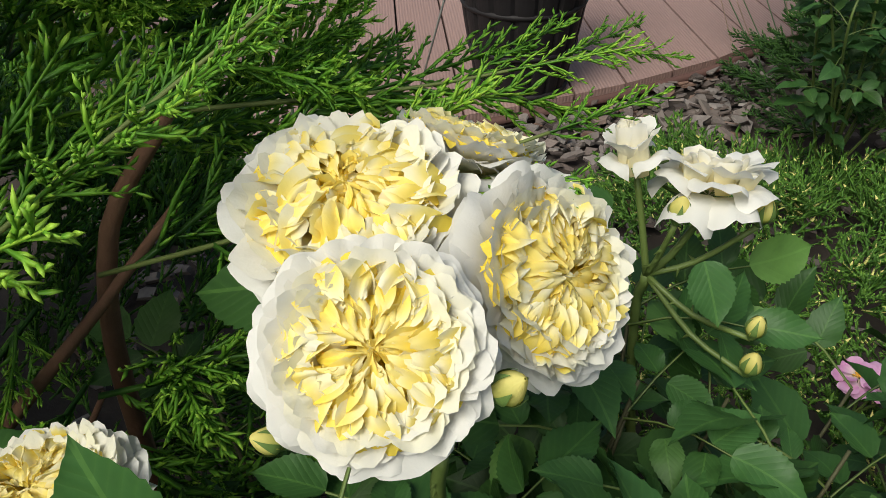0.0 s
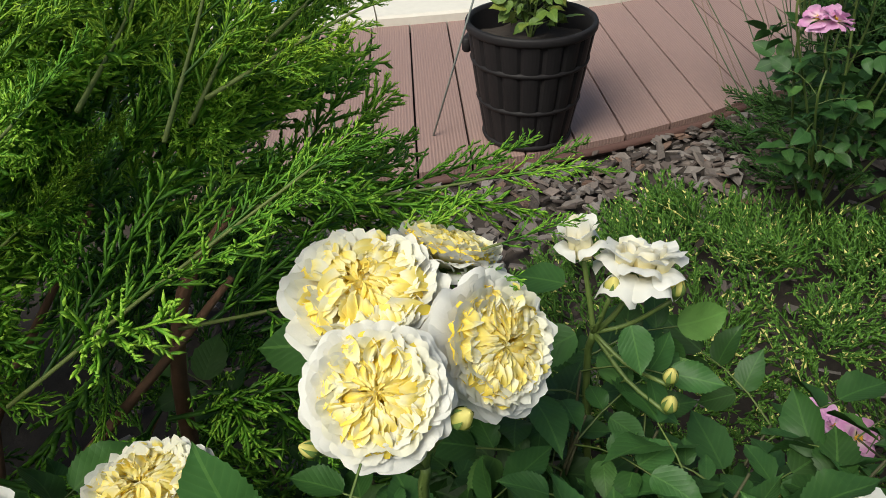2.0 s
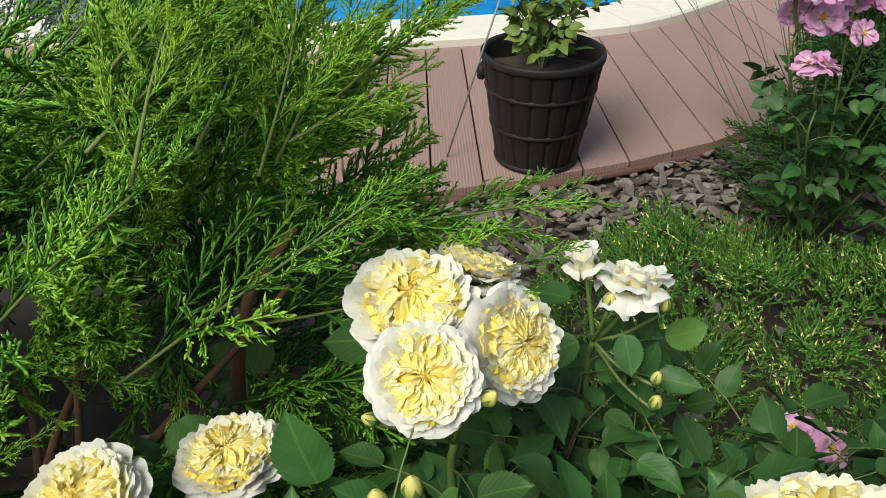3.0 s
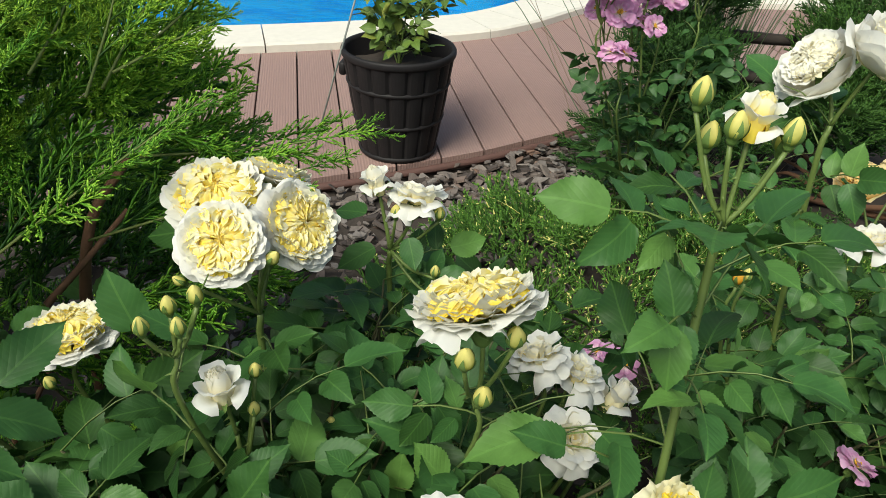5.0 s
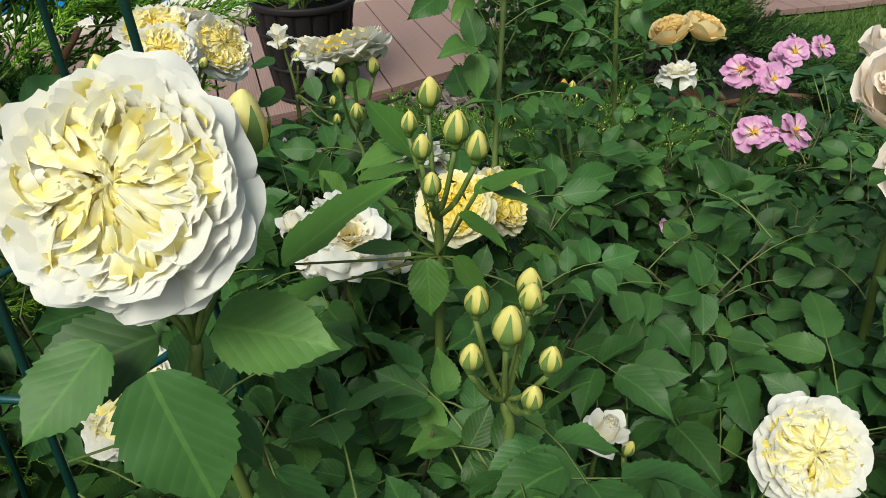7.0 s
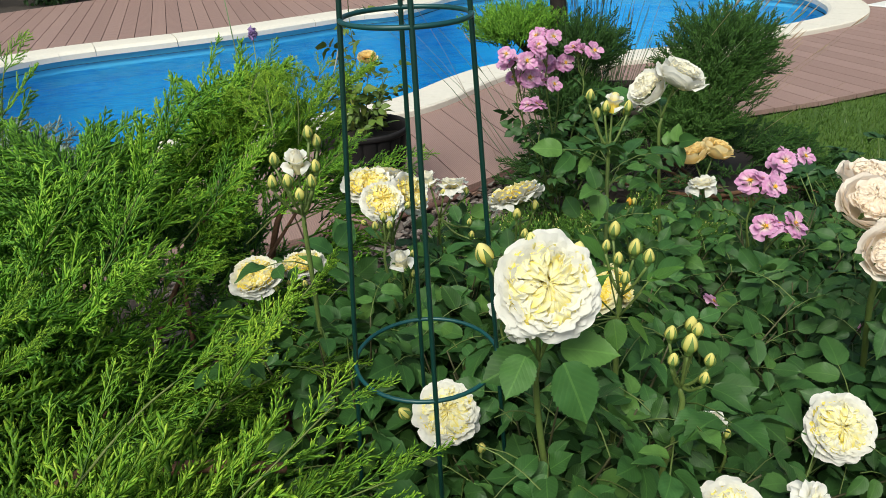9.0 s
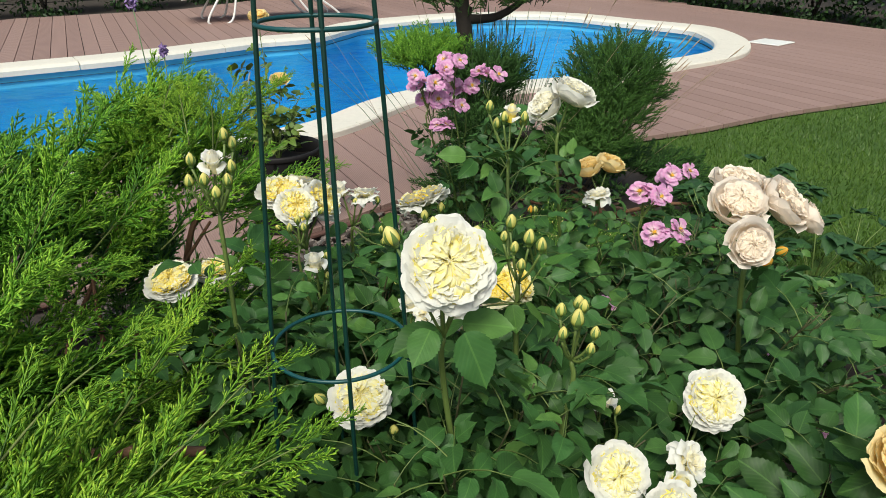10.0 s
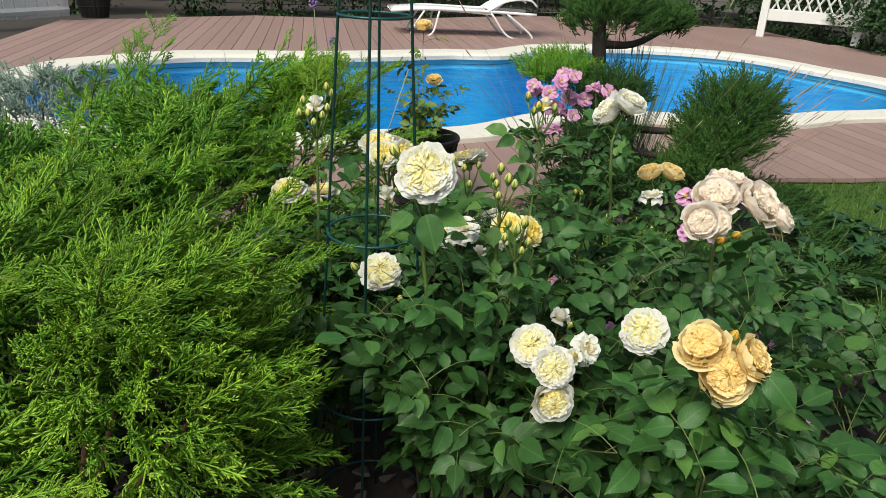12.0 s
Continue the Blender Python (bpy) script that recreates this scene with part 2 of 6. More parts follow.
def water_mat():
    m, nt, b = nodes_of("pool water")
    nt.nodes.remove(b)
    n1 = noise_tex(nt, 3.0, 5, stretch=(1.0, 2.2, 1))
    n2 = noise_tex(nt, 9, 3, stretch=(1.0, 2.6, 1))
    h = calc(nt, 'ADD', calc(nt, 'MULTIPLY', n1, 0.6), calc(nt, 'MULTIPLY', n2, 0.6))
    bp = nt.nodes.new("ShaderNodeBump")
    bp.inputs["Strength"].default_value, bp.inputs["Distance"].default_value = 0.9, 0.05
    nt.links.new(h, bp.inputs["Height"])
    gl = nt.nodes.new("ShaderNodeBsdfGlossy")
    gl.inputs["Roughness"].default_value = 0.04
    tr = nt.nodes.new("ShaderNodeBsdfTransparent")
    # Lighter and darker ripple bands painted into the tint, in place of refracted light.
    ripple_tint = ramp(nt, h, [(0.50, (0.30, 0.70, 0.96)), (0.60, (0.72, 0.94, 1.0)), (0.67, (1.0, 1.0, 1.0))])
    nt.links.new(ripple_tint, tr.inputs[0])
    fr = nt.nodes.new("ShaderNodeFresnel")
    fr.inputs[0].default_value = 1.33
    mx = nt.nodes.new("ShaderNodeMixShader")
    nt.links.new(bp.outputs[0], gl.inputs["Normal"])
    nt.links.new(bp.outputs[0], fr.inputs["Normal"])
    nt.links.new(fr.outputs[0], mx.inputs[0])
    nt.links.new(tr.outputs[0], mx.inputs[1])
    nt.links.new(gl.outputs[0], mx.inputs[2])
    nt.links.new(mx.outputs[0], nt.nodes["Material Output"].inputs["Surface"])
    return m


WATER = water_mat()


def lawn_mat():
    m, nt, b = nodes_of("lawn")
    n = noise_tex(nt, 1.6, 5)
    f = noise_tex(nt, 160, 3)
    col = ramp(nt, n, [(0.3, (0.055, 0.125, 0.008)), (0.55, (0.085, 0.175, 0.012)), (0.75, (0.125, 0.22, 0.02))])
    col = blend(nt, mapped(nt, f, 0, 0.7), col, (0.02, 0.05, 0.01))
    nt.links.new(col, b.inputs["Base Color"])
    b.inputs["Roughness"].default_value = 0.8
    bump(nt, b, f, 1.0, 0.01)
    return m


LAWN = lawn_mat()


def blade_mat():
    m, nt, b = nodes_of("grass blades")
    col = ramp(nt, island(nt), [(0.0, (0.050, 0.108, 0.011)), (0.6, (0.078, 0.150, 0.015)), (1.0, (0.112, 0.190, 0.024))])
    n = noise_tex(nt, 1.3, 3)
    col = blend(nt, mapped(nt, n, 0, 0.5), col, (0.03, 0.075, 0.012))
    nt.links.new(col, b.inputs["Base Color"])
    b.inputs["Roughness"].default_value = 0.5
    thin(nt, b, col, 0.2)
    return m


BLADE = blade_mat()

# ---- mesh helpers ----
rng = np.random.default_rng(7)


def mesh_of(name, verts, faces, material, tint=None, uv=None, smooth=True):
    me = bpy.data.meshes.new(name)
    me.from_pydata([tuple(v) for v in np.asarray(verts, float).tolist()], [], [tuple(f) for f in faces])
    me.materials.append(material)
    if tint is not None:
        a = me.attributes.new("tint", 'FLOAT', 'POINT')
        a.data.foreach_set("value", np.asarray(tint, np.float32))
    if uv is not None:
        layer = me.uv_layers.new(name="UVMap")
        idx = np.empty(len(me.loops), np.int32)
        me.loops.foreach_get("vertex_index", idx)
        layer.data.foreach_set("uv", np.asarray(uv, np.float32)[idx].ravel())
    if smooth:
        me.polygons.foreach_set("use_smooth", np.ones(len(me.polygons), bool))
    me.update()
    return me


def tri_mesh(name, V, T, material, tint=None, uv=None):
    """A smooth mesh from arrays of points and triangles, for large masses."""
    me = bpy.data.meshes.new(name)
    n, m = len(V), len(T)
    me.vertices.add(n)
    me.loops.add(3 * m)
    me.polygons.add(m)
    me.vertices.foreach_set("co", np.ascontiguousarray(V, np.float32).ravel())
    me.loops.foreach_set("vertex_index", np.ascontiguousarray(T, np.int32).ravel())
    me.polygons.foreach_set("loop_start", np.arange(0, 3 * m, 3, dtype=np.int32))
    me.materials.append(material)
    if tint is not None:
        me.attributes.new("tint", 'FLOAT', 'POINT').data.foreach_set("value", np.ascontiguousarray(tint, np.float32))
    if uv is not None:
        me.uv_layers.new(name="UVMap").data.foreach_set("uv", np.ascontiguousarray(np.asarray(uv, np.float32)[np.asarray(T).ravel()]).ravel())
    me.polygons.foreach_set("use_smooth", np.ones(m, bool))
    me.update(calc_edges=True)
    return me


def triangles(faces):
    return np.array([(f[0], f[i], f[i + 1]) for f in faces for i in range(1, len(f) - 1)], np.int32)


def scattered(pieces, poses, name, material, tints=True):
    """Copies of the pieces (points, triangles, tint, uv) at many poses, in one mesh."""
    V, T, A, U, n = [], [], [], [], 0
    for k, m in poses:
        v, t, a, u = pieces[k]
        V.append(turned(v, m))
        T.append(t + n)
        A.append(a)
        U.append(u)
        n += len(v)
    return tri_mesh(name, np.concatenate(V), np.concatenate(T), material, np.concatenate(A) if tints else None, None if tints else np.concatenate(U))


def place(name, me, parent=None, m=None, label=""):
    ob = new(name, me)
    if parent is not None:
        ob.parent = parent
    if m is not None:
        ob.matrix_basis = m
    if label:
        ob["label"] = label
    return ob


def thing(name, loc, label, category, group="", kind=""):
    ob = new(name, None)
    ob.location = loc
    ob.empty_display_size = 0.05
    return tagged(ob, label, category, group, kind)


class Heap:
    """Gathers vertices and faces of many pieces that end as one mesh."""

    def __init__(self):
        self.v, self.f, self.t, self.u, self.n = [], [], [], [], 0

    def add(self, verts, faces, tint=None, uv=None):
        verts = np.asarray(verts, float)
        self.v.append(verts)
        self.f.extend([tuple(int(i) + self.n for i in f) for f in faces])
        self.t.append(np.zeros(len(verts)) if tint is None else np.broadcast_to(np.asarray(tint, float), (len(verts),)))
        self.u.append(np.zeros((len(verts), 2)) if uv is None else np.asarray(uv, float))
        self.n += len(verts)

    def mesh(self, name, material, smooth=True):
        return mesh_of(name, np.concatenate(self.v), self.f, material, np.concatenate(self.t), np.concatenate(self.u), smooth)


def unit(v):
    v = np.asarray(v, float)
    return v / max(1e-9, np.linalg.norm(v))


def basis(z, hint=(0, 0, 1)):
    """Rows x, y, z of a frame whose z is the given way."""
    z = unit(z)
    x = np.cross(hint, z)
    if np.linalg.norm(x) < 1e-3:
        x = np.cross((0, 1, 0), z)
    x = unit(x)
    return np.array([x, np.cross(z, x), z])


def pose_of(loc, z, spin=0.0, scale=1.0, hint=(0, 0, 1)):
    b = basis(z, hint)
    c, s = math.cos(spin), math.sin(spin)
    x, y = c * b[0] + s * b[1], -s * b[0] + c * b[1]
    m = Matrix([(*[float(k) for k in r], 0) for r in np.array([x, y, b[2]]).T] + [(0, 0, 0, 1)])
    sc = scale if hasattr(scale, "__len__") else (scale,) * 3
    return Matrix.Translation([float(k) for k in loc]) @ m.to_4x4() @ Matrix.Diagonal((*sc, 1))


def curve_points(pts, n):
    """A smooth line through the points."""
    p = np.asarray(pts, float)
    p = np.vstack([2 * p[0] - p[1], p, 2 * p[-1] - p[-2]])
    out = []
    segs = len(p) - 3
    for k in range(n + 1):
        u = k / n * segs
        i = min(int(u), segs - 1)
        t = u - i
        a, b, c, d = p[i:i + 4]
        out.append(0.5 * (2 * b + (c - a) * t + (2 * a - 5 * b + 4 * c - d) * t ** 2 + (3 * b - a - 3 * c + d) * t ** 3))
    return np.array(out)


def tube(pts, radii, sides=6, closed=False, cap=True):
    pts = np.asarray(pts, float)
    n = len(pts)
    r = np.broadcast_to(np.asarray(radii, float), (n,))
    V, F = [], []
    ref = None
    for i in range(n):
        if closed:
            d = pts[(i + 1) % n] - pts[i - 1]
        else:
            d = pts[min(i + 1, n - 1)] - pts[max(i - 1, 0)]
        b = basis(d) if ref is None else basis(d, ref)
        ref = b[1]
        a = np.linspace(0, 2 * math.pi, sides, endpoint=False)
        V.append(pts[i] + r[i] * (np.cos(a)[:, None] * b[0] + np.sin(a)[:, None] * b[1]))
    for i in range(n if closed else n - 1):
        j = (i + 1) % n
        for k in range(sides):
            l = (k + 1) % sides
            F.append((i * sides + k, i * sides + l, j * sides + l, j * sides + k))
    if cap and not closed:
        F.append(tuple(range(sides))[::-1])
        F.append(tuple((n - 1) * sides + k for k in range(sides)))
    return np.concatenate(V), F


def lathe(profile, sides=32, wave=None):
    V, F = [], []
    for i, (r, z) in enumerate(profile):
        for k in range(sides):
            a = 2 * math.pi * k / sides
            q = r * (wave(i, k) if wave else 1)
            V.append((q * math.cos(a), q * math.sin(a), z))
    for i in range(len(profile) - 1):
        for k in range(sides):
            l = (k + 1) % sides
            F.append((i * sides + k, i * sides + l, (i + 1) * sides + l, (i + 1) * sides + k))
    return np.array(V), F


def box(lo, hi, bevel=0.0):
    bm = bmesh.new()
    bmesh.ops.create_cube(bm, size=1)
    lo, hi = np.asarray(lo, float), np.asarray(hi, float)
    for v in bm.verts:
        v.co = Vector([float(a) for a in (lo + hi) / 2 + np.array(v.co) * (hi - lo)])
    if bevel:
        bmesh.ops.bevel(bm, geom=bm.edges[:], offset=bevel, segments=1, affect='EDGES')
    bm.verts.index_update()
    V = np.array([v.co[:] for v in bm.verts])
    F = [tuple(v.index for v in f.verts) for f in bm.faces]
    bm.free()
    return V, F


def turned(V, m):
    return np.asarray(V, float) @ np.array(m.to_3x3()).T + np.array(m.translation)


def rand_unit():
    return unit(rng.normal(size=3))


def inside(poly, x, y):
    hit = False
    for (ax, ay), (bx, by) in zip(poly, poly[1:] + poly[:1]):
        if (ay > y) != (by > y) and x < (bx - ax) * (y - ay) / (by - ay) + ax:
            hit = not hit
    return hit


def smooth_loop(pts, n):
    """A smooth closed line through the points."""
    p = np.asarray(pts, float)
    out = []
    for k in range(n):
        u = k / n * len(p)
        i = int(u)
        t = u - i
        a, b, c, d = (p[(i + j - 1) % len(p)] for j in range(4))
        out.append(0.5 * (2 * b + (c - a) * t + (2 * a - 5 * b + 4 * c - d) * t ** 2 + (3 * b - a - 3 * c + d) * t ** 3))
    return np.array(out)

# ---- ground, deck and pool ----
POOL_OUT = [(-1.9, 2.68), (-1.18, 2.62), (-0.38, 2.74), (0.44, 2.98), (0.78, 3.18), (1.16, 3.55), (1.5, 3.74), (2.2, 3.74), (2.93, 3.77), (3.5, 4.05), (4.05, 4.22),
            (4.5, 4.42), (4.86, 4.76), (5.14, 5.2), (5.35, 5.84), (5.27, 6.3), (4.96, 6.9), (4.65, 7.6), (4.1, 8.1), (3.0, 8.3), (1.77, 7.96), (1.29, 7.52), (0.95, 7.14),
            (0.47, 7.05), (0.04, 6.84), (-0.8, 6.45), (-1.79, 6.18), (-2.23, 5.99), (-2.6, 5.65), (-3.0, 5.1), (-3.1, 4.2), (-2.7, 3.2)]
LOOP = smooth_loop(POOL_OUT, 192)


def offset_loop(loop, d):
    """The loop moved inwards by d."""
    t = np.roll(loop, -3, 0) - np.roll(loop, 3, 0)
    t /= np.linalg.norm(t, axis=1)[:, None]
    return loop + d * np.stack([-t[:, 1], t[:, 0]], 1)


INNER = offset_loop(LOOP, 0.31)
DECK_POLY = [(-3.2, 2.38), (-2.0, 2.28), (-1.0, 1.62), (-0.8, 1.45), (-0.1, 1.62), (0.17, 1.72), (0.44, 1.84), (0.72, 2.0), (0.86, 2.11), (1.25, 2.3), (1.8, 2.42), (2.3, 2.5), (2.7, 2.54), (3.3, 2.67), (3.6, 2.71),
             (4.3, 2.77), (7.2, 2.95), (7.05, 5.3), (7.05, 6.8), (6.85, 7.6), (6.9, 9.0), (6.6, 10.4), (6.3, 12.0), (2.5, 12.6), (1.0, 11.6), (-0.25, 10.5), (-2.3, 10.15), (-3.1, 9.5), (-4.4, 8.35), (-4.2, 7.4), (-4.3, 4.0)]
LAWN_EDGE = [(2.0, 2.45), (1.98, 2.12), (1.95, 1.7), (1.88, 1.25), (1.80, 0.9), (1.74, 0.6), (1.75, -0.2), (1.9, -1.2), (2.4, -3.5), (9.5, -3.5), (9.5, 2.98), (7.2, 2.94), (4.3, 2.76), (3.6, 2.7), (3.3, 2.66), (2.7, 2.53)]

n_loop = len(INNER)
centre = np.array([1.0, 5.3])
rings = [np.c_[INNER, np.full(n_loop, -0.08)]]
for s in (1.6, 3.0, 8.0, 60.0):
    rings.append(np.c_[centre + (INNER - centre) * s, np.full(n_loop, -0.08)])
F = []
for i in range(len(rings) - 1):
    for k in range(n_loop):
        l = (k + 1) % n_loop
        F.append((i * n_loop + k, (i + 1) * n_loop + k, (i + 1) * n_loop + l, i * n_loop + l))
ground = place("ground", mesh_of("ground", np.concatenate(rings), F, SOIL))
tagged(ground, "dark bare garden soil round the pool", "ground", kind="structure")

# the bed's uneven soil
xs, ys = np.arange(-2.6, 2.75, 0.045), np.arange(-2.6, 2.65, 0.045)
V = [(x, y, -0.045 + 0.022 * noise.noise((x * 5, y * 5, 0)) + 0.012 * noise.noise((x * 19, y * 19, 3)) + (-0.02 if x > 1.85 else 0.0)) for y in ys for x in xs]
nx = len(xs)
F = [(j * nx + i, j * nx + i + 1, (j + 1) * nx + i + 1, (j + 1) * nx + i) for j in range(len(ys) - 1) for i in range(nx - 1)]
tagged(place("flower_bed", mesh_of("flower_bed", V, F, SOIL)), "uneven dark soil of the rose bed", "flower bed", kind="structure")

# pool basin, water and coping
def skirt(loops):
    n = len(loops[0])
    F = []
    for i in range(len(loops) - 1):
        for k in range(n):
            l = (k + 1) % n
            F.append((i * n + k, i * n + l, (i + 1) * n + l, (i + 1) * n + k))
    return np.concatenate(loops), F


pool = thing("swimming_pool", (1.0, 5.3, -1.3), "free-form swimming pool with bright blue liner and water", "pool", kind="structure")
P0 = Matrix.Translation((-1.0, -5.3, 1.3))
V, F = skirt([np.c_[offset_loop(LOOP, 0.29), np.full(n_loop, 0.0)], np.c_[offset_loop(LOOP, 0.30), np.full(n_loop, -0.24)]])
place("liner_band", mesh_of("liner_band", V, F, LINER_PALE), pool, P0)
V, F = skirt([np.c_[offset_loop(LOOP, 0.30), np.full(n_loop, -0.24)], np.c_[offset_loop(LOOP, 0.36), np.full(n_loop, -1.15)], np.c_[centre + (INNER - centre) * 0.5, np.full(n_loop, -1.3)], np.c_[centre + (INNER - centre) * 0.02, np.full(n_loop, -1.3)]])
place("liner", mesh_of("liner", V, F, LINER), pool, P0)
bm = bmesh.new()
vs = [bm.verts.new((float(x), float(y), -0.13)) for x, y in offset_loop(LOOP, 0.297)]
bm.faces.new(vs)
bmesh.ops.triangulate(bm, faces=bm.faces[:])
me = bpy.data.meshes.new("water")
bm.to_mesh(me)
bm.free()
me.materials.append(WATER)
place("water", me, pool, P0)

coping = thing("pool_coping", (1.0, 5.3, 0), "pale cream cast stone coping round the pool", "coping", kind="structure")
step = 4
prof = [(0.0, -0.03), (0.0, 0.030), (0.008, 0.040), (0.27, 0.040), (0.30, 0.033), (0.325, 0.012), (0.325, -0.03)]
for a in range(0, n_loop, step):
    k = [(a + j) % n_loop for j in range(step + 1)]
    V, F = [], []
    for q, (d, z) in enumerate(prof):
        row = offset_loop(LOOP, d)[k].copy()
        row[0] += (row[1] - row[0]) * 0.02
        row[-1] += (row[-2] - row[-1]) * 0.02
        V += [(x - 1.0, y - 5.3, z) for x, y in row]
    w = step + 1
    for q in range(len(prof) - 1):
        for j in range(step):
            F.append((q * w + j, q * w + j + 1, (q + 1) * w + j + 1, (q + 1) * w + j))
    F.append(tuple(q * w for q in range(len(prof))))
    F.append(tuple(q * w + step for q in range(len(prof)))[::-1])
    place("coping_stone", mesh_of("coping_stone", V, F, COPING, smooth=False), coping)

# deck boards, all one way, sawn along the edges of the deck
DA = radians(-82.3)
ALONG, SIDE = np.array([-math.cos(DA), -math.sin(DA)]), np.array([-math.sin(DA), math.cos(DA)])
UNDER = [tuple(p) for p in offset_loop(LOOP, 0.12)]


def cuts(o):
    """Where the line at o across the boards enters and leaves the deck."""
    out = []
    for poly in (DECK_POLY, UNDER):
        for (ax, ay), (bx, by) in zip(poly, poly[1:] + poly[:1]):
            a, b = SIDE @ (ax, ay) - o, SIDE @ (bx, by) - o
            if (a > 0) != (b > 0):
                f = a / (a - b)
                out.append(float(ALONG @ (ax + f * (bx - ax), ay + f * (by - ay))))
    return sorted(out)


deck = thing("deck", (0, 0, 0), "reddish-brown grooved composite deck boards round the pool", "deck", kind="structure")
o = 0.262 - 0.1455 * 36
while o < 8.2:
    a, b = cuts(o + 0.003), cuts(o + 0.1425)
    if len(a) != len(b):
        a, b = (a, a) if len(a) < len(b) else (b, b)
    for j in range(0, len(a) - 1, 2):
        if min(a[j + 1] - a[j], b[j + 1] - b[j]) < 0.05:
            continue
        V, uv = [], []
        for z in (0.0, -0.026):
            for oo, ends in ((o + 0.003, a), (o + 0.1425, b)):
                for e in (ends[j], ends[j + 1]):
                    V.append((*(ALONG * e + SIDE * oo), z))
                    uv.append((e, (oo - o) / 0.146))
        F = [(0, 2, 3, 1), (4, 5, 7, 6), (0, 1, 5, 4), (2, 6, 7, 3), (0, 4, 6, 2), (1, 3, 7, 5)]
        me = mesh_of("board", V, F, DECK, uv=uv, smooth=False)
        place("board", me, deck)
    o += 0.1455

# brown edging strip along the deck and the bed
pts = curve_points([(-0.9, 1.40, -0.02), (-0.1, 1.60, -0.02), (0.17, 1.70, -0.02), (0.44, 1.82, -0.02), (0.72, 1.98, -0.02), (0.86, 2.09, -0.02), (1.25, 2.28, -0.02), (1.8, 2.40, -0.02)], 40)
V, F = tube(pts, 0.014, 4)
tagged(place("deck_edging", mesh_of("deck_edging", V, F, plain("edging brown", (0.11, 0.055, 0.045), 0.7))), "dark reddish-brown edging strip along the deck", "edging", kind="structure")

# lawn
bm = bmesh.new()
bm.faces.new([bm.verts.new((x, y, -0.03)) for x, y in LAWN_EDGE])
bmesh.ops.triangulate(bm, faces=bm.faces[:])
me = bpy.data.meshes.new("lawn")
bm.to_mesh(me)
bm.free()
me.materials.append(LAWN)
tagged(place("lawn", me), "short mown green lawn beside the bed", "lawn", kind="structure")
N = 80000
px, py = rng.uniform(1.85, 6.0, N * 2), rng.uniform(-1.2, 2.95, N * 2)
keep = [inside(LAWN_EDGE, x, y) and (rng.random() < 2.4 / (1 + 0.35 * math.hypot(x - 0.3, y + 1.0) ** 1.2)) for x, y in zip(px, py)]
px, py = px[keep][:N], py[keep][:N]
n = len(px)
ang, h, lean = rng.uniform(0, 6.28, n), rng.uniform(0.012, 0.030, n), rng.uniform(-0.016, 0.016, (n, 2))
w = 0.0026
V = np.empty((n * 3, 3))
V[0::3] = np.c_[px - w * np.cos(ang), py - w * np.sin(ang), np.full(n, -0.03)]
V[1::3] = np.c_[px + w * np.cos(ang), py + w * np.sin(ang), np.full(n, -0.03)]
V[2::3] = np.c_[px + lean[:, 0], py + lean[:, 1], -0.03 + h]
tagged(place("grass", mesh_of("grass", V, np.arange(n * 3).reshape(-1, 3).tolist(), BLADE)), "short mown green grass blades of the lawn", "grass", kind="stuff")

# ---- leaves, petals, fronds ----
def leaf_half(y):
    """Half the width of a rose leaflet along its length: rounded at the base, pointed at the tip."""
    return math.sin(math.pi * min(1.0, 0.04 + 0.96 * y) ** 0.80) ** (0.62 + 0.75 * y ** 3)


def leaflet(seed, teeth=11, wide=0.62, fold=0.18, droop=0.22):
    """A serrated leaflet 1 long along y, its upper side to +z."""
    r = np.random.default_rng(seed)
    V, U, F = [], [], []
    n = teeth
    wav, ph, bend = r.uniform(0.012, 0.04), r.uniform(0, 6), r.uniform(-0.08, 0.08)

    def mid(y):
        return np.array([bend * y * y + 0.02 * math.sin(2.5 * y + ph), y, -droop * y * y])
    for i in range(n + 1):
        y = i / n
        V.append(mid(y))
        U.append((y, 0.5))
    for s in (-1, 1):
        base = len(V)
        for i in range(n):
            for y, cut in ((i / n, 0.93), ((i + 0.8) / n, 1.02)):
                w = wide / 2 * leaf_half(y) * cut
                V.append(mid(y) + np.array([s * w, 0.03 * cut, fold * w + wav * math.sin(9 * y + ph + s) - 0.5 * wav * math.sin(16 * y + 2 * ph)]))
                U.append((y, 0.5 + s * w / wide * 0.95))
        V.append(mid(1.0) + np.array([0, 0.035, -0.01]))
        U.append((1, 0.5))
        for i in range(n):
            e0, e1, e2 = base + 2 * i, base + 2 * i + 1, base + 2 * i + 2
            tri = [(i, e0, e1), (i, e1, i + 1), (i + 1, e1, e2)]
            F += tri if s < 0 else [t[::-1] for t in tri]
    F = [f[::-1] for f in F]
    return np.array(V), F, np.array(U)


LEAFLETS = [leaflet(s, 12, w, f, d) for s, w, f, d in ((1, 0.70, 0.24, 0.15), (2, 0.62, 0.40, 0.25), (3, 0.74, 0.14, 0.12), (4, 0.66, 0.34, 0.40), (5, 0.58, 0.50, 0.18), (6, 0.70, 0.22, 0.50))]
PLAIN_LEAFLETS = [leaflet(s, 5, w, f, d) for s, w, f, d in ((1, 0.70, 0.24, 0.15), (2, 0.62, 0.40, 0.25), (3, 0.74, 0.14, 0.12), (4, 0.66, 0.34, 0.40), (5, 0.58, 0.50, 0.18), (6, 0.70, 0.22, 0.50))]
LEAF_MESHES = {}


def leaf_mesh(k, material):
    key = (k, material.name)
    if key not in LEAF_MESHES:
        V, F, U = LEAFLETS[k]
        LEAF_MESHES[key] = mesh_of("leaf", V, F, material, uv=U)
    return LEAF_MESHES[key]


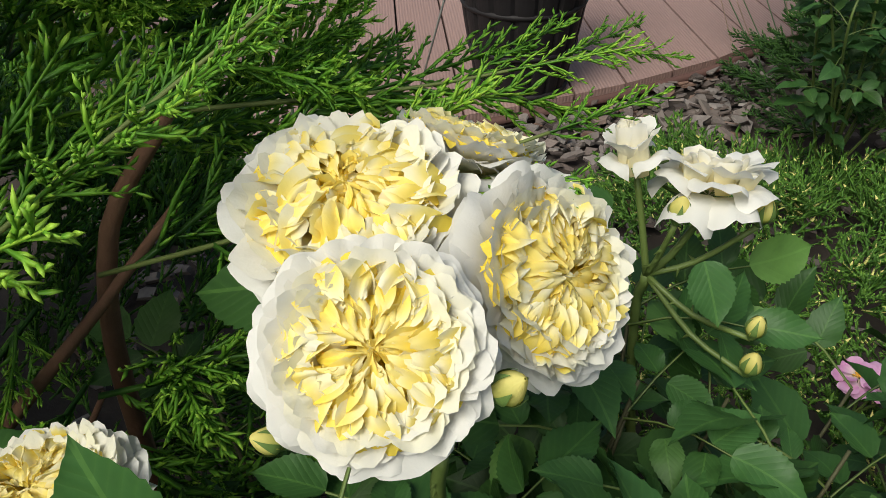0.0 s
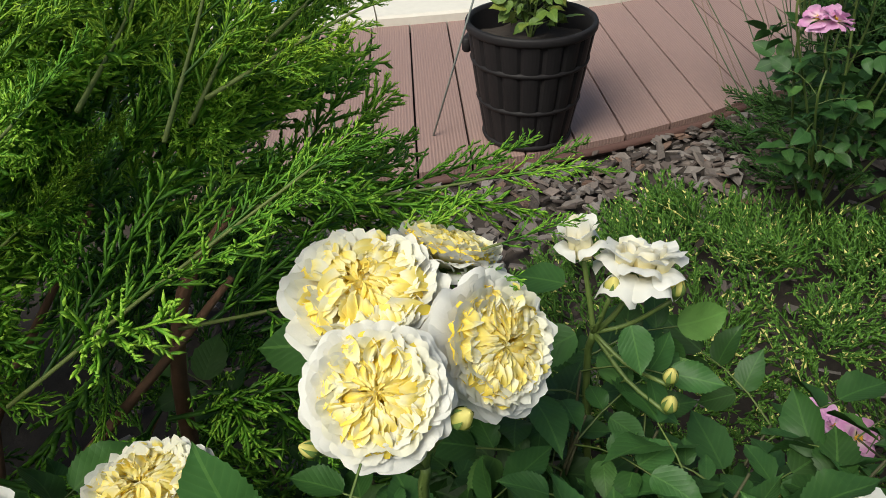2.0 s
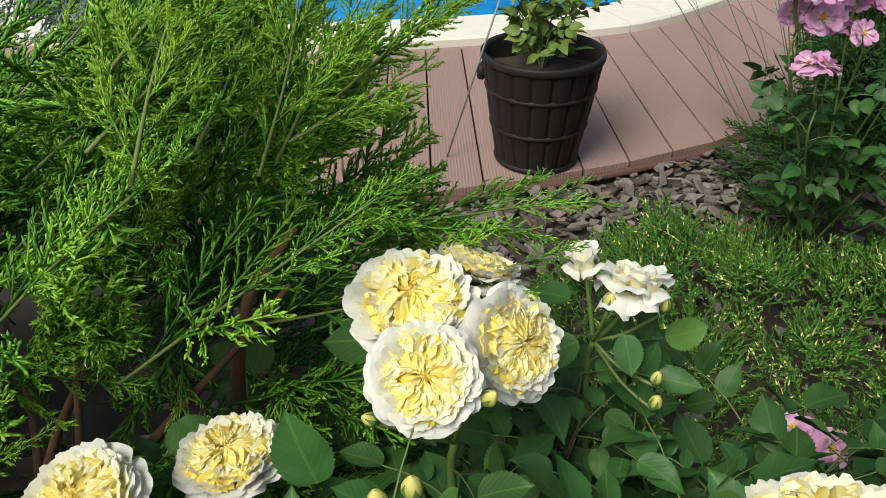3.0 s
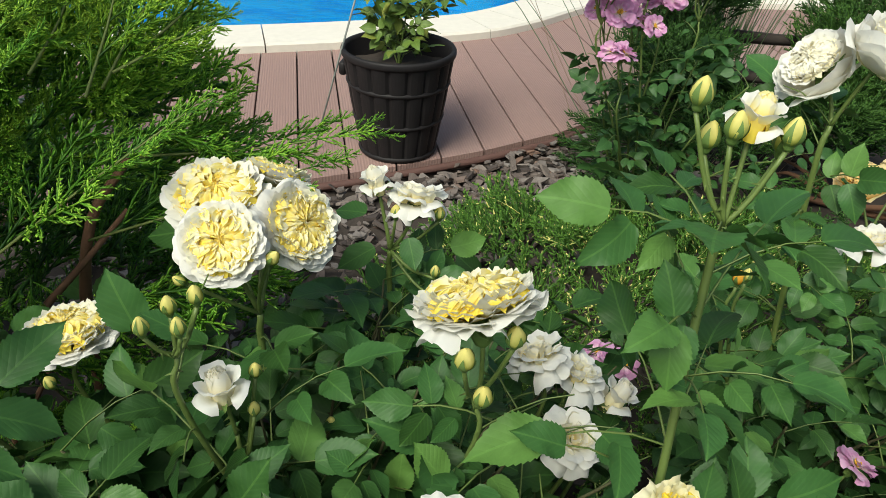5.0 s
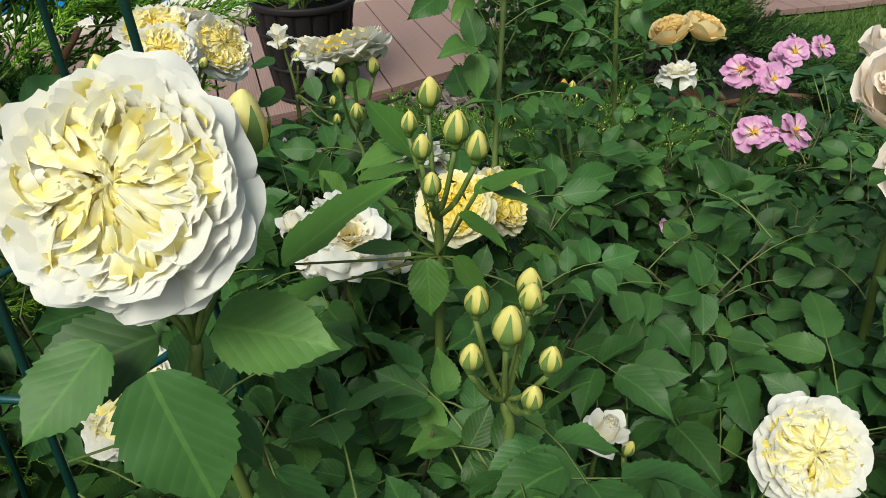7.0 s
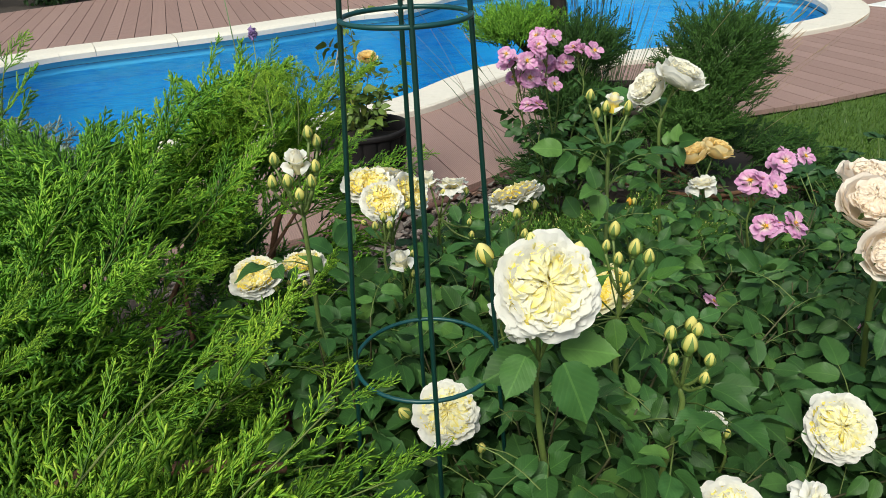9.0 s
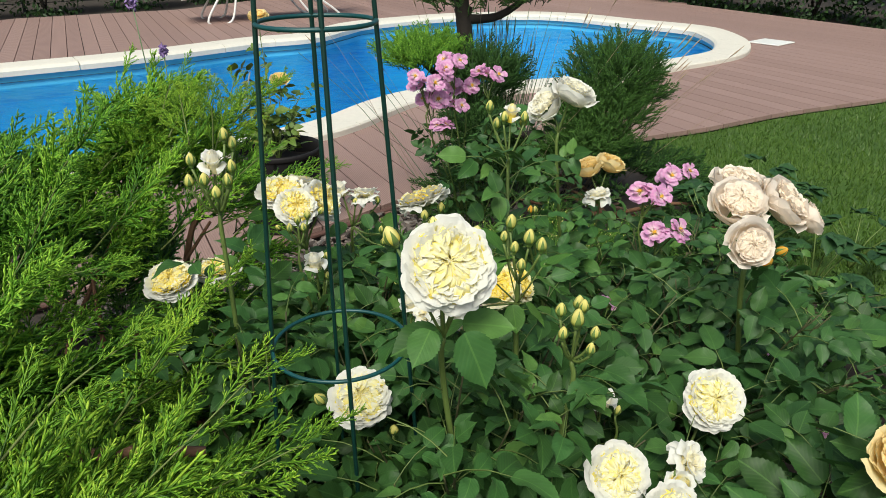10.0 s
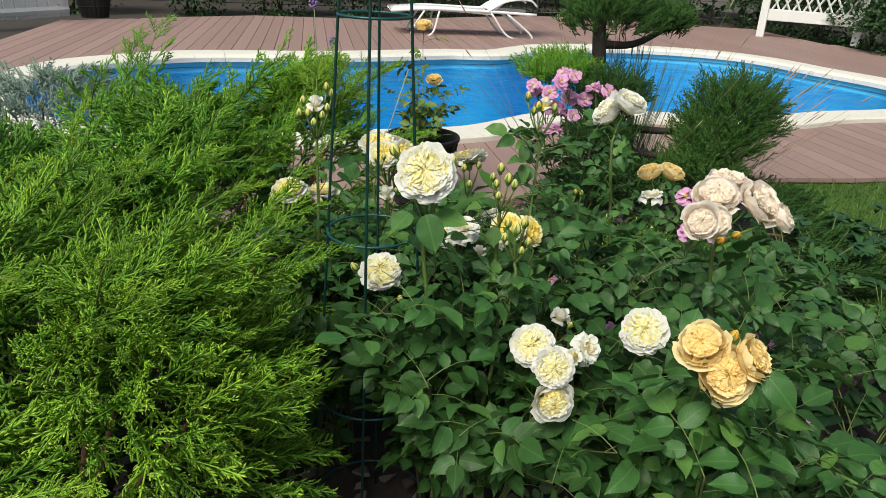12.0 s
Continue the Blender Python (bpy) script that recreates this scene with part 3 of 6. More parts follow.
def leaf_pose(loc, way, up, size):
    """Local y along way, local z near up."""
    y = unit(way)
    x = unit(np.cross(y, up))
    z = np.cross(x, y)
    m = np.array([x, y, z]).T * size
    return Matrix([(*[float(k) for k in r], float(t)) for r, t in zip(m, loc)] + [(0, 0, 0, 1)])


def petal_grid(fn, ns, nt):
    V, T, F = [], [], []
    for i in range(ns + 1):
        for j in range(nt + 1):
            p, t = fn(i / ns, 2 * j / nt - 1)
            V.append(p)
            T.append(t)
    w = nt + 1
    for i in range(ns):
        for j in range(nt):
            F.append((i * w + j, i * w + j + 1, (i + 1) * w + j + 1, (i + 1) * w + j))
    return np.array(V), F, np.array(T)


def guard_petal(r, a, R, z0, rise, curl, span, tint0, tint1, ns=7, nt=8, late=0.8):
    """One broad outer petal of a bloom of radius 1 that faces +z; a is its bearing."""
    ph, amp, k = r.uniform(0, 6), r.uniform(0.02, 0.055), r.uniform(2.0, 4.5)
    notch = r.uniform(-0.02, 0.06)
    tilt = r.uniform(-0.06, 0.06)

    def fn(s, t):
        wid = span * (s ** 0.55) * (1 - 0.22 * s ** 5)
        rad = R * (s ** 0.85) * (1 - 0.17 * t * t * t * t * s - notch * math.exp(-(t / 0.25) ** 2) * s ** 4)
        ang = a + t * wid
        z = z0 + rise * s ** late - curl * s ** 4 * (1 + 0.6 * t * t) + amp * s ** 2.5 * math.sin(k * t * 2 + ph) + tilt * t * s - 0.05 * abs(t) * s ** 3
        jag = 0.010 * s ** 6 * math.sin(8 * t + ph * 3)
        rad += jag + amp * 0.5 * s ** 3 * math.sin(5 * t + ph)
        return np.array([rad * math.cos(ang), rad * math.sin(ang), z]), tint0 + (tint1 - tint0) * min(1, s * 1.25) ** 1.2
    return petal_grid(fn, ns, nt)


def inner_petal(r, a, r0, z0, h, lean, width, turn, cup, tint0, tint1, ns=5, nt=6):
    """One short upright petal of the heart, its face turned towards the middle."""
    ph, amp = r.uniform(0, 6), r.uniform(0.02, 0.06)
    c = np.array([r0 * math.cos(a), r0 * math.sin(a), 0])
    b = a + turn
    out, side = np.array([math.cos(b), math.sin(b), 0]), np.array([-math.sin(b), math.cos(b), 0])

    def fn(s, t):
        w = width * (0.45 + 0.55 * s) * (1 - 0.12 * s ** 4)
        o = lean * s ** 1.3 - cup * (t * t) * (0.3 + s) + amp * s * s * math.sin(4 * t + ph)
        z = z0 + h * s * (1 - 0.10 * t * t) - 0.06 * s ** 5 + 0.02 * s ** 3 * math.sin(7 * t + 2 * ph)
        return c + out * o + side * (w * t) + np.array([0, 0, z]), tint0 + (tint1 - tint0) * s ** 1.5
    return petal_grid(fn, ns, nt)


def fold_sheet(r, line, low, top, flare, tint0, tint1, levels=4):
    """One crumpled petal of the heart that stands on edge along a line seen from above."""
    n = len(line)
    t = np.gradient(line, axis=0)
    t /= np.maximum(np.linalg.norm(t, axis=1), 1e-6)[:, None]
    side = np.c_[-t[:, 1], t[:, 0]]
    ph, k, amp = r.uniform(0, 6), r.uniform(5, 9), r.uniform(.008, .022)
    u = np.linspace(-1, 1, n)
    V, T, F = [], [], []
    for i in range(levels + 1):
        q = i / levels
        xy = line + side * (flare * q ** 2.5 + amp * q ** 1.5 * np.sin(k * u + ph))[:, None]
        V.append(np.c_[xy, low + (top - low) * q + 0.02 * q ** 3 * np.sin(2.2 * k * u + 2 * ph)])
        T.append(np.full(n, tint0 + (tint1 - tint0) * q ** 1.6))
    for i in range(levels):
        for j in range(n - 1):
            F.append((i * n + j, i * n + j + 1, (i + 1) * n + j + 1, (i + 1) * n + j))
    return np.concatenate(V), F, np.concatenate(T)


def folded_petal(r, a, r_out, r_in, z0, top, width, tint0, tint1, ns=5, nt=6):
    """One pleated petal of the heart, rooted outside and bent over towards the eye of the bloom."""
    ph, k, amp = r.uniform(0, 6), r.uniform(1.2, 2.2), r.uniform(.018, .042)
    twist, lean, tip = r.normal() * 0.3, r.uniform(-.07, .07), r.uniform(-.05, .05)

    def fn(s, t):
        rad = r_out + (r_in - r_out) * s + 0.07 * t * t * s + 0.02 * s ** 3 * math.sin(5 * t + ph)
        wid = width * (0.45 + 0.75 * math.sin(math.pi * min(1, 0.1 + 0.62 * s)) - 0.25 * s ** 5)
        ang = a + twist * s + t * wid / max(rad, 0.16)
        z = z0 + (top - z0) * math.sin(math.pi / 2 * min(1, 1.5 * s)) + tip * s ** 3 + lean * t + amp * (.25 + .75 * s) * math.sin(k * 2 * t + ph)
        return np.array([rad * math.cos(ang), rad * math.sin(ang), z]), tint0 + (tint1 - tint0) * min(1, s * 1.15 + 0.12 * t * t) ** 1.1
    return petal_grid(fn, ns, nt)


def quartered_heart(r, heart, out=0.78):
    """Many pleated petals bent towards the eye, with small crumpled ones standing between them."""
    turn0, quarters = r.uniform(0, 6), int(r.integers(4, 6))
    for n, r_out, r_in, z0, top, width, t1 in ((40, out, .40, -.08, .095, .085, .80), (34, .62, .24, -.06, .115, .075, .71), (26, .45, .12, -.04, .110, .060, .64), (18, .30, .03, -.04, .085, .05, .56)):
        for k in range(n):
            f = (k + r.uniform(-.25, .25)) / n * quarters
            a = turn0 + 2 * math.pi * (math.floor(f) + 0.5 + (f - math.floor(f) - 0.5) * 0.86) / quarters
            heart.add(*folded_petal(r, a, r_out * r.uniform(.93, 1.05), r_in + r.uniform(-.05, .07), z0, top + r.uniform(-.04, .035), width * r.uniform(.75, 1.25), 0.16, t1 + r.uniform(-.12, .08)))
    for k in range(46):
        d, a = (0.08 + (out - .10) * r.random() ** 0.8 if k < 36 else r.uniform(.01, .07)), r.uniform(0, 6.28)
        half = r.uniform(.05, .12)
        across = a + r.normal() * 0.4 + (math.pi / 2 if r.random() < d else 0)
        v = np.linspace(-1, 1, 7)[:, None]
        line = np.array([d * math.cos(a), d * math.sin(a)]) + v * half * np.array([math.cos(across), math.sin(across)]) + (1 - v * v) * r.uniform(-.05, .05) * np.array([-math.sin(across), math.cos(across)])
        top = 0.155 - 0.06 * (d / out) ** 2 - 0.10 * math.exp(-(d / .1) ** 2) + r.uniform(-.03, .04) - 0.05 * v[:, 0] ** 2
        heart.add(*fold_sheet(r, line, 0.0, top, r.uniform(-.09, .09), 0.2, r.uniform(.5, .85), 3))


def globe_petal(r, a, R, z0, top, span, flare, tint0, tint1, ns=8, nt=7):
    """One broad petal that bends inwards round a globe of radius R."""
    ph, amp, skew = r.uniform(0, 6), r.uniform(0.016, 0.045), r.uniform(-.13, .13)

    def fn(s, t):
        th = 0.10 + (top - 0.10) * s * (1 - 0.15 * t * t * s + skew * t * s)
        rad = R * math.sin(min(th, 3.0)) ** 0.9 + flare * max(0, s - 0.72) ** 2 * 4 + amp * s * s * math.sin(4 * t + ph)
        rad += 0.02 * s ** 5 * math.sin(13 * t + ph)
        ang = a + t * span * (0.55 + 0.45 * s) * (1 - 0.2 * s ** 5)
        z = z0 - 0.74 * R * math.cos(th) - flare * 0.8 * max(0, s - 0.8) * abs(t) + amp * s * math.sin(5 * t + 2 * ph)
        return np.array([rad * math.cos(ang), rad * math.sin(ang), z]), tint0 + (tint1 - tint0) * min(1, s * 1.2)
    return petal_grid(fn, ns, nt)


def bloom_parts(kind, seed):
    """A heart of many petals, and the outer petals one by one."""
    r = np.random.default_rng(seed)
    heart, outer = Heap(), []
    if kind == "rosette":
        for ring, (R, edge, curl, n, t0) in enumerate(((1.0, -0.30, 0.16, 6, 0.65), (0.99, -0.20, 0.11, 7, 0.65), (0.96, -0.11, 0.07, 7, 0.6))):
            for k in range(n):
                c = curl * r.uniform(.4, 1.6)
                outer.append(guard_petal(r, 2 * math.pi * (k + 0.45 * ring + r.uniform(-.2, .2)) / n, R * r.uniform(0.86, 1.09), -0.46, edge + 0.46 + c + r.uniform(-.06, .06), c, 0.60, t0, 1.0, 8, 12, late=1.0))
        for ring, (R, edge, n, t1) in enumerate(((0.93, -0.04, 9, 1.0), (0.89, 0.015, 9, 1.0), (0.85, 0.06, 10, 0.96), (0.81, 0.095, 10, 0.92), (0.77, 0.125, 12, 0.90), (0.72, 0.145, 13, 0.88), (0.67, 0.15, 13, 0.86))):
            for k in range(n):
                heart.add(*guard_petal(r, 2 * math.pi * (k + 0.41 * ring + r.uniform(-.35, .35)) / n, R * r.uniform(0.88, 1.09), -0.36, edge + 0.39 + r.uniform(-.05, .045), 0.03, 0.42, 0.10, t1 + r.uniform(-.06, .05), 5, 8, 1.3))
        quartered_heart(r, heart)
    elif kind == "cup":
        for ring, (R, top, n, flare) in enumerate(((1.0, 1.50, 5, 0.5), (0.95, 1.72, 6, 0.4), (0.87, 1.92, 6, 0.3))):
            for k in range(n):
                outer.append(globe_petal(r, 2 * math.pi * (k + 0.4 * ring + r.uniform(-.2, .2)) / n, R * r.uniform(0.92, 1.06), 0.0, top + r.uniform(-.16, .14), 0.74, flare * r.uniform(.2, 1.5), 0.35, 1.0))
        inner = Heap()
        for ring, (R, edge, n, t1) in enumerate(((0.95, 0.06, 8, 0.95), (0.88, 0.11, 9, 0.92), (0.80, 0.14, 9, 0.88), (0.72, 0.16, 9, 0.84))):
            for k in range(n):
                inner.add(*guard_petal(r, 2 * math.pi * (k + 0.41 * ring + r.uniform(-.35, .35)) / n, R * r.uniform(0.88, 1.06), -0.40, edge + 0.42 + r.uniform(-.05, .05), 0.02, 0.46, 0.2, t1 + r.uniform(-.06, .05), 5, 8, 1.4))
        quartered_heart(r, inner)
        heart.add(np.concatenate(inner.v) * (.86, .86, .95) + (0, 0, .17), inner.f, np.concatenate(inner.t) * .8 + .2)
    elif kind == "loose":
        for ring, (R, z0, rise, curl, n) in enumerate(((1.0, -0.40, 0.30, 0.30, 5), (0.93, -0.35, 0.45, 0.16, 6), (0.8, -0.32, 0.55, 0.05, 6))):
            for k in range(n):
                outer.append(guard_petal(r, 2 * math.pi * (k + 0.4 * ring + r.uniform(-.2, .2)) / n, R * r.uniform(0.85, 1.08), z0, rise * r.uniform(.7, 1.3), curl * r.uniform(.5, 1.6), 0.66, 0.5, 1.0))
        for k in range(22):
            a = r.uniform(0, 6.28)
            rad = r.uniform(.1, .55)
            heart.add(*inner_petal(r, a, rad, -0.25, r.uniform(.35, .55), r.uniform(-.05, .2), r.uniform(.18, .3), r.uniform(-.7, .7), r.uniform(.03, .14), 0.1, r.uniform(.7, 1.0)))
    elif kind == "half":
        for ring, (R, z0, rise, curl, n) in enumerate(((0.80, -0.7, 0.85, 0.35, 3), (0.62, -0.75, 1.25, 0.18, 4))):
            for k in range(n):
                outer.append(guard_petal(r, 2 * math.pi * (k + 0.4 * ring + r.uniform(-.1, .1)) / n, R * r.uniform(0.9, 1.06), z0, rise, curl, 1.0, 0.35, 1.0))
        for ring in range(4):
            n = 4
            for k in range(n):
                heart.add(*inner_petal(r, 2 * math.pi * (k + 0.4 * ring) / n, 0.36 - 0.08 * ring, -0.65, 1.2 + 0.04 * ring, -0.12, 0.30 - 0.05 * ring, r.uniform(-.2, .2), 0.14, 0.2, 0.9 - 0.08 * ring))
    else:
        for ring, (R, z0, rise, curl, n) in enumerate(((1.0, -0.14, 0.16, 0.10, 6), (0.90, -0.10, 0.26, 0.04, 6), (0.70, -0.06, 0.34, 0.0, 5))):
            for k in range(n):
                heart.add(*guard_petal(r, 2 * math.pi * (k + 0.5 * ring + r.uniform(-.2, .2)) / n, R * r.uniform(0.82, 1.1), z0, rise * r.uniform(.5, 1.7), curl * r.uniform(.3, 2), 0.62, 0.0, r.uniform(.6, 1.0), 6, 8))
        core = Heap()
        for k in range(26):
            a, q = r.uniform(0, 6.28), r.uniform(.05, .24)
            tip = np.array([q * math.cos(a), q * math.sin(a), r.uniform(.05, .14)])
            V, F = tube([tip * (0.3, 0.3, 0) + (0, 0, -0.05), tip], [0.012, 0.035], 4)
            core.add(V, F, 0.1)
        outer.append((np.concatenate(core.v), core.f, np.concatenate(core.t)))
    return heart, outer


BLOOMS = {}


def bloom_meshes(kind, seed, material):
    key = (kind, seed, material.name)
    if key not in BLOOMS:
        heart, outer = bloom_parts(kind, seed)
        hm = heart.mesh("flower_head", material)
        name, mat = ("stamen_tuft", STAMEN) if kind == "single" else ("petal", material)
        BLOOMS[key] = hm, [mesh_of(name, V, F, mat, T) for V, F, T in outer]
    return BLOOMS[key]


def bud_parts(seed):
    r = np.random.default_rng(seed)
    prof = [(0.30, 0.0), (0.46, 0.18), (0.52, 0.42), (0.47, 0.7), (0.33, 0.98), (0.17, 1.2), (0.03, 1.32)]
    V, F = lathe(prof, 14, lambda i, k: 1 + 0.06 * math.sin(3 * k * 2 * math.pi / 14 + i * 0.8))
    T = np.clip(V[:, 2] / 1.1, 0, 1) + 0.15 * (np.sin(3 * np.arctan2(V[:, 1], V[:, 0]) + V[:, 2] * 3) > 0.3)
    H = Heap()
    hip, hf = lathe([(0.05, -0.42), (0.20, -0.34), (0.27, -0.18), (0.27, -0.02), (0.34, 0.06)], 10)
    H.add(hip, hf)
    for k in range(5):
        a = 2 * math.pi * k / 5 + r.uniform(-.1, .1)
        openness, tall = r.uniform(0.0, 0.14), r.uniform(0.85, 1.35)

        def fn(s, t):
            w = 0.48 * (1 - s) ** 0.8 + 0.03
            q = np.interp(s * tall, [p[1] for p in prof], [p[0] for p in prof]) + 0.025 + openness * s ** 2
            return np.array([q * math.cos(a + t * w), q * math.sin(a + t * w), s * tall]), 0.0
        V2, F2, T2 = petal_grid(fn, 6, 2)
        H.add(V2, F2)
    return V, F, T, H


BUDS = {}


def bud_meshes(seed, material):
    key = (seed, material.name)
    if key not in BUDS:
        V, F, T, H = bud_parts(seed)
        BUDS[key] = mesh_of("bud", V, F, material, T), H.mesh("calyx", SEPAL)
    return BUDS[key]


CALYX = None


def calyx_mesh():
    """Green cup and five bent sepals under an open bloom of radius 1."""
    global CALYX
    if CALYX is None:
        H = Heap()
        V, F = lathe([(0.05, -0.78), (0.13, -0.72), (0.17, -0.6), (0.15, -0.45), (0.24, -0.32)], 10)
        H.add(V, F)
        for k in range(5):
            a = 2 * math.pi * k / 5

            def fn(s, t):
                w = 0.10 * (1 - s) ** 0.7 + 0.008
                c = np.array([math.cos(a), math.sin(a), 0]) * (0.15 + 0.55 * s) + np.array([-math.sin(a), math.cos(a), 0]) * (w * t)
                return c + np.array([0, 0, -0.45 - 0.08 * math.sin(3 * s) + 0.05 * abs(t)]), 0.0
            V, F, T = petal_grid(fn, 5, 2)
            H.add(V, F)
        CALYX = H.mesh("calyx", SEPAL)
    return CALYX


def frond_parts(seed, n1=16, flat=0.7, fine=1, thick=1.0):
    """A juniper spray 1 long along z; fine: with its scale-like needles."""
    r = np.random.default_rng(seed)
    H = Heap()
    bx, by = r.uniform(-.16, .16, 2)
    axis = lambda z: np.array([bx * z * z, by * z * z, z])
    pts = [axis(z) for z in np.linspace(0, 1, 6)]
    V, F = tube(pts, np.linspace(0.014, 0.007, 6), 3, cap=False)
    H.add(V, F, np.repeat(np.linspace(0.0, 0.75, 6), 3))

    def sprig(p, d, l, t0, t1, rad):
        rad = rad * thick
        b = basis(d, rand3(r))
        a = np.array([0, 2.1, 4.2]) + r.uniform(0, 2)
        ring = np.cos(a)[:, None] * b[0] + np.sin(a)[:, None] * b[1]
        if fine == 0:
            H.add(np.vstack([p + ring * rad * 1.25, [p + d * l]]), [(0, 1, 3), (1, 2, 3), (2, 0, 3)], [t0] * 3 + [t1])
            return
        mid = p + d * (l * 0.5) + 0.05 * rand3(r) * l
        V = np.vstack([p + ring * rad * 0.7, mid + ring * rad, [p + d * l]])
        F = [(0, 1, 4, 3), (1, 2, 5, 4), (2, 0, 3, 5), (3, 4, 6), (4, 5, 6), (5, 3, 6)]
        H.add(V, F, [t0] * 3 + [(t0 + t1) / 2] * 3 + [t1])
        if fine == 2:
            m = max(3, int(l / 0.016))
            for k in range(m):
                f = (k + r.uniform(.2, .9)) / m
                c = p + d * (l * f)
                aa = k * 2.4 + r.uniform(-.5, .5)
                o = math.cos(aa) * b[0] + math.sin(aa) * b[1]
                s = np.cross(o, d)
                nl = 0.030 * r.uniform(.7, 1.3)
                H.add(np.array([c - s * 0.0075, c + s * 0.0075, c + d * nl * 0.9 + o * nl * 0.6]), [(0, 1, 2)], [t0 + (t1 - t0) * f] * 2 + [min(1, t0 + (t1 - t0) * f + 0.12)])

    for i in range(n1):
        z = 0.08 + 0.90 * (i / (n1 - 1)) ** 0.9
        l = 0.34 * (1 - z) ** 0.6 * r.uniform(.65, 1.2) + 0.07
        az = (0 if i % 2 else math.pi) + r.normal() * flat
        o = np.array([math.cos(az), math.sin(az), 0])
        d = unit(np.array([0, 0, 1]) * r.uniform(.8, 1.2) + o * r.uniform(.5, .75))
        p = axis(z)
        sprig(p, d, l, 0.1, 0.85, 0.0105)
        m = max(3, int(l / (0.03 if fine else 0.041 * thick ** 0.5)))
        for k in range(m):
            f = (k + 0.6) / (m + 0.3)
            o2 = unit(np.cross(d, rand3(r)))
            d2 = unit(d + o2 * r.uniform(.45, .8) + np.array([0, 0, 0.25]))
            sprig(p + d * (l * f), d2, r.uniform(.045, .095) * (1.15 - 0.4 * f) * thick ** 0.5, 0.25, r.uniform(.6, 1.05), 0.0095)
    sprig(axis(1.0), unit(axis(1) - axis(.9)), 0.06, 0.6, 1.0, 0.010)
    return H


def rand3(r):
    return unit(r.normal(size=3))


FROND_KINDS = ((11, 16, 0.6), (12, 17, 1.0), (13, 15, 0.7), (14, 16, 1.3), (15, 18, 0.8), (16, 15, 0.5))
FRONDS = [[frond_parts(*k, fine=f, thick=1.5 if f == 0 else 1.0) for k in FROND_KINDS] for f in (0, 1, 2)]
TUFTS = [frond_parts(40 + k, 7, 1.6, 0, 2.3) for k in range(6)]
SMALL_FRONDS = [frond_parts(20 + k, 9, 1.3, 0, 1.45) for k in range(6)]
FROND_MESHES = {}


def frond_mesh(k, material, fine=1):
    key = (k, material.name, fine)
    if key not in FROND_MESHES:
        FROND_MESHES[key] = FRONDS[fine][k].mesh("frond", material)
    return FROND_MESHES[key]


def frond_pose(loc, way, size, spin=None):
    return pose_of(loc, way, rng.uniform(0, 6.28) if spin is None else spin, size)


def frond_mass(poses, material, kinds=None):
    """Many sprays joined into one mesh."""
    pieces = [(np.concatenate(h.v), triangles(h.f), np.concatenate(h.t), None) for h in (kinds or FRONDS[0])]
    return scattered(pieces, poses, "foliage", material)


def leaf_mass(poses, material, name="foliage"):
    return scattered([(V, triangles(F), None, U) for V, F, U in PLAIN_LEAFLETS], poses, name, material, False)


def simple_leaf():
    """A plain folded leaf of four faces for foliage far off."""
    V = np.array([(0, 0, 0), (0, 1, -.2), (-.34, .45, .05), (.34, .45, .05)])
    return V, [(0, 1, 2), (0, 3, 1)], np.array([(0, .5), (1, .5), (.45, 0), (.45, 1)])

# ---- roses ----
CLEAR = [(0.09, 0.10, 0.83), (0.11, 0.02, 0.92), (0.10, -0.04, 0.97), (0.13, -0.11, 0.99), (0.18, -0.2, 0.99), (0.22, -0.33, 0.96), (0.213, -0.47, 0.933), (0.2, -0.6, 0.98), (0.085, -0.74, 1.075), (-0.05, -0.83, 1.11), (0.0, -0.96, 1.12), (0.12, -1.2, 1.12), (0.12, -1.36, 1.12)]
CLEAR_LINE = curve_points(CLEAR, 60)
CANOPY = np.array([(0.05, .25, .585), (.2, .42, .54), (-.08, .25, .52), (-.15, .18, .54), (.25, .12, .60), (.1, .15, .555), (.35, .3, .47), (.22, 0, .56), (.33, 0, .54), (.29, -.16, .67), (.3, -.27, .62), (.15, -.3, .69),
                   (.56, -.23, .44), (.07, -.16, .52), (.35, -.38, .47), (.58, -.5, .54), (.76, -.05, .59), (.82, .55, .46), (1.1, .62, .38), (.64, .42, .5), (.42, .16, .62), (.6, .19, .44), (-.06, .03, .66), (.9, .38, .40),
                   (.5, .6, .3), (1.4, .3, .28), (1.2, 0, .3), (.9, -.4, .34), (.3, -.65, .3), (.0, -.35, .40), (1.5, .8, .25), (.1, .45, .4)])


def canopy(x, y):
    d = np.hypot(CANOPY[:, 0] - x, CANOPY[:, 1] - y) + 0.02
    w = d ** -3
    return float((w * CANOPY[:, 2]).sum() / w.sum())


def clear_of_way(p, gap):
    return np.min(np.linalg.norm(CLEAR_LINE - p, axis=1)) > gap


OPEN, BUSHES = [], []


def before_bloom(q):
    """Whether a leaf at q would hang in front of an open bloom."""
    for p, way, R in OPEN:
        if abs(q[0] - p[0]) > 0.3 or abs(q[1] - p[1]) > 0.3:
            continue
        v = q - p
        if v @ v > 0.09:
            continue
        for d, far in ((way, 5 * R), (unit(np.array([0.1, -1.0, 1.05]) - p), 0.2)):
            f = v @ d
            if 0 < f < far and np.linalg.norm(v - f * d) < 1.35 * R:
                return True
    return False


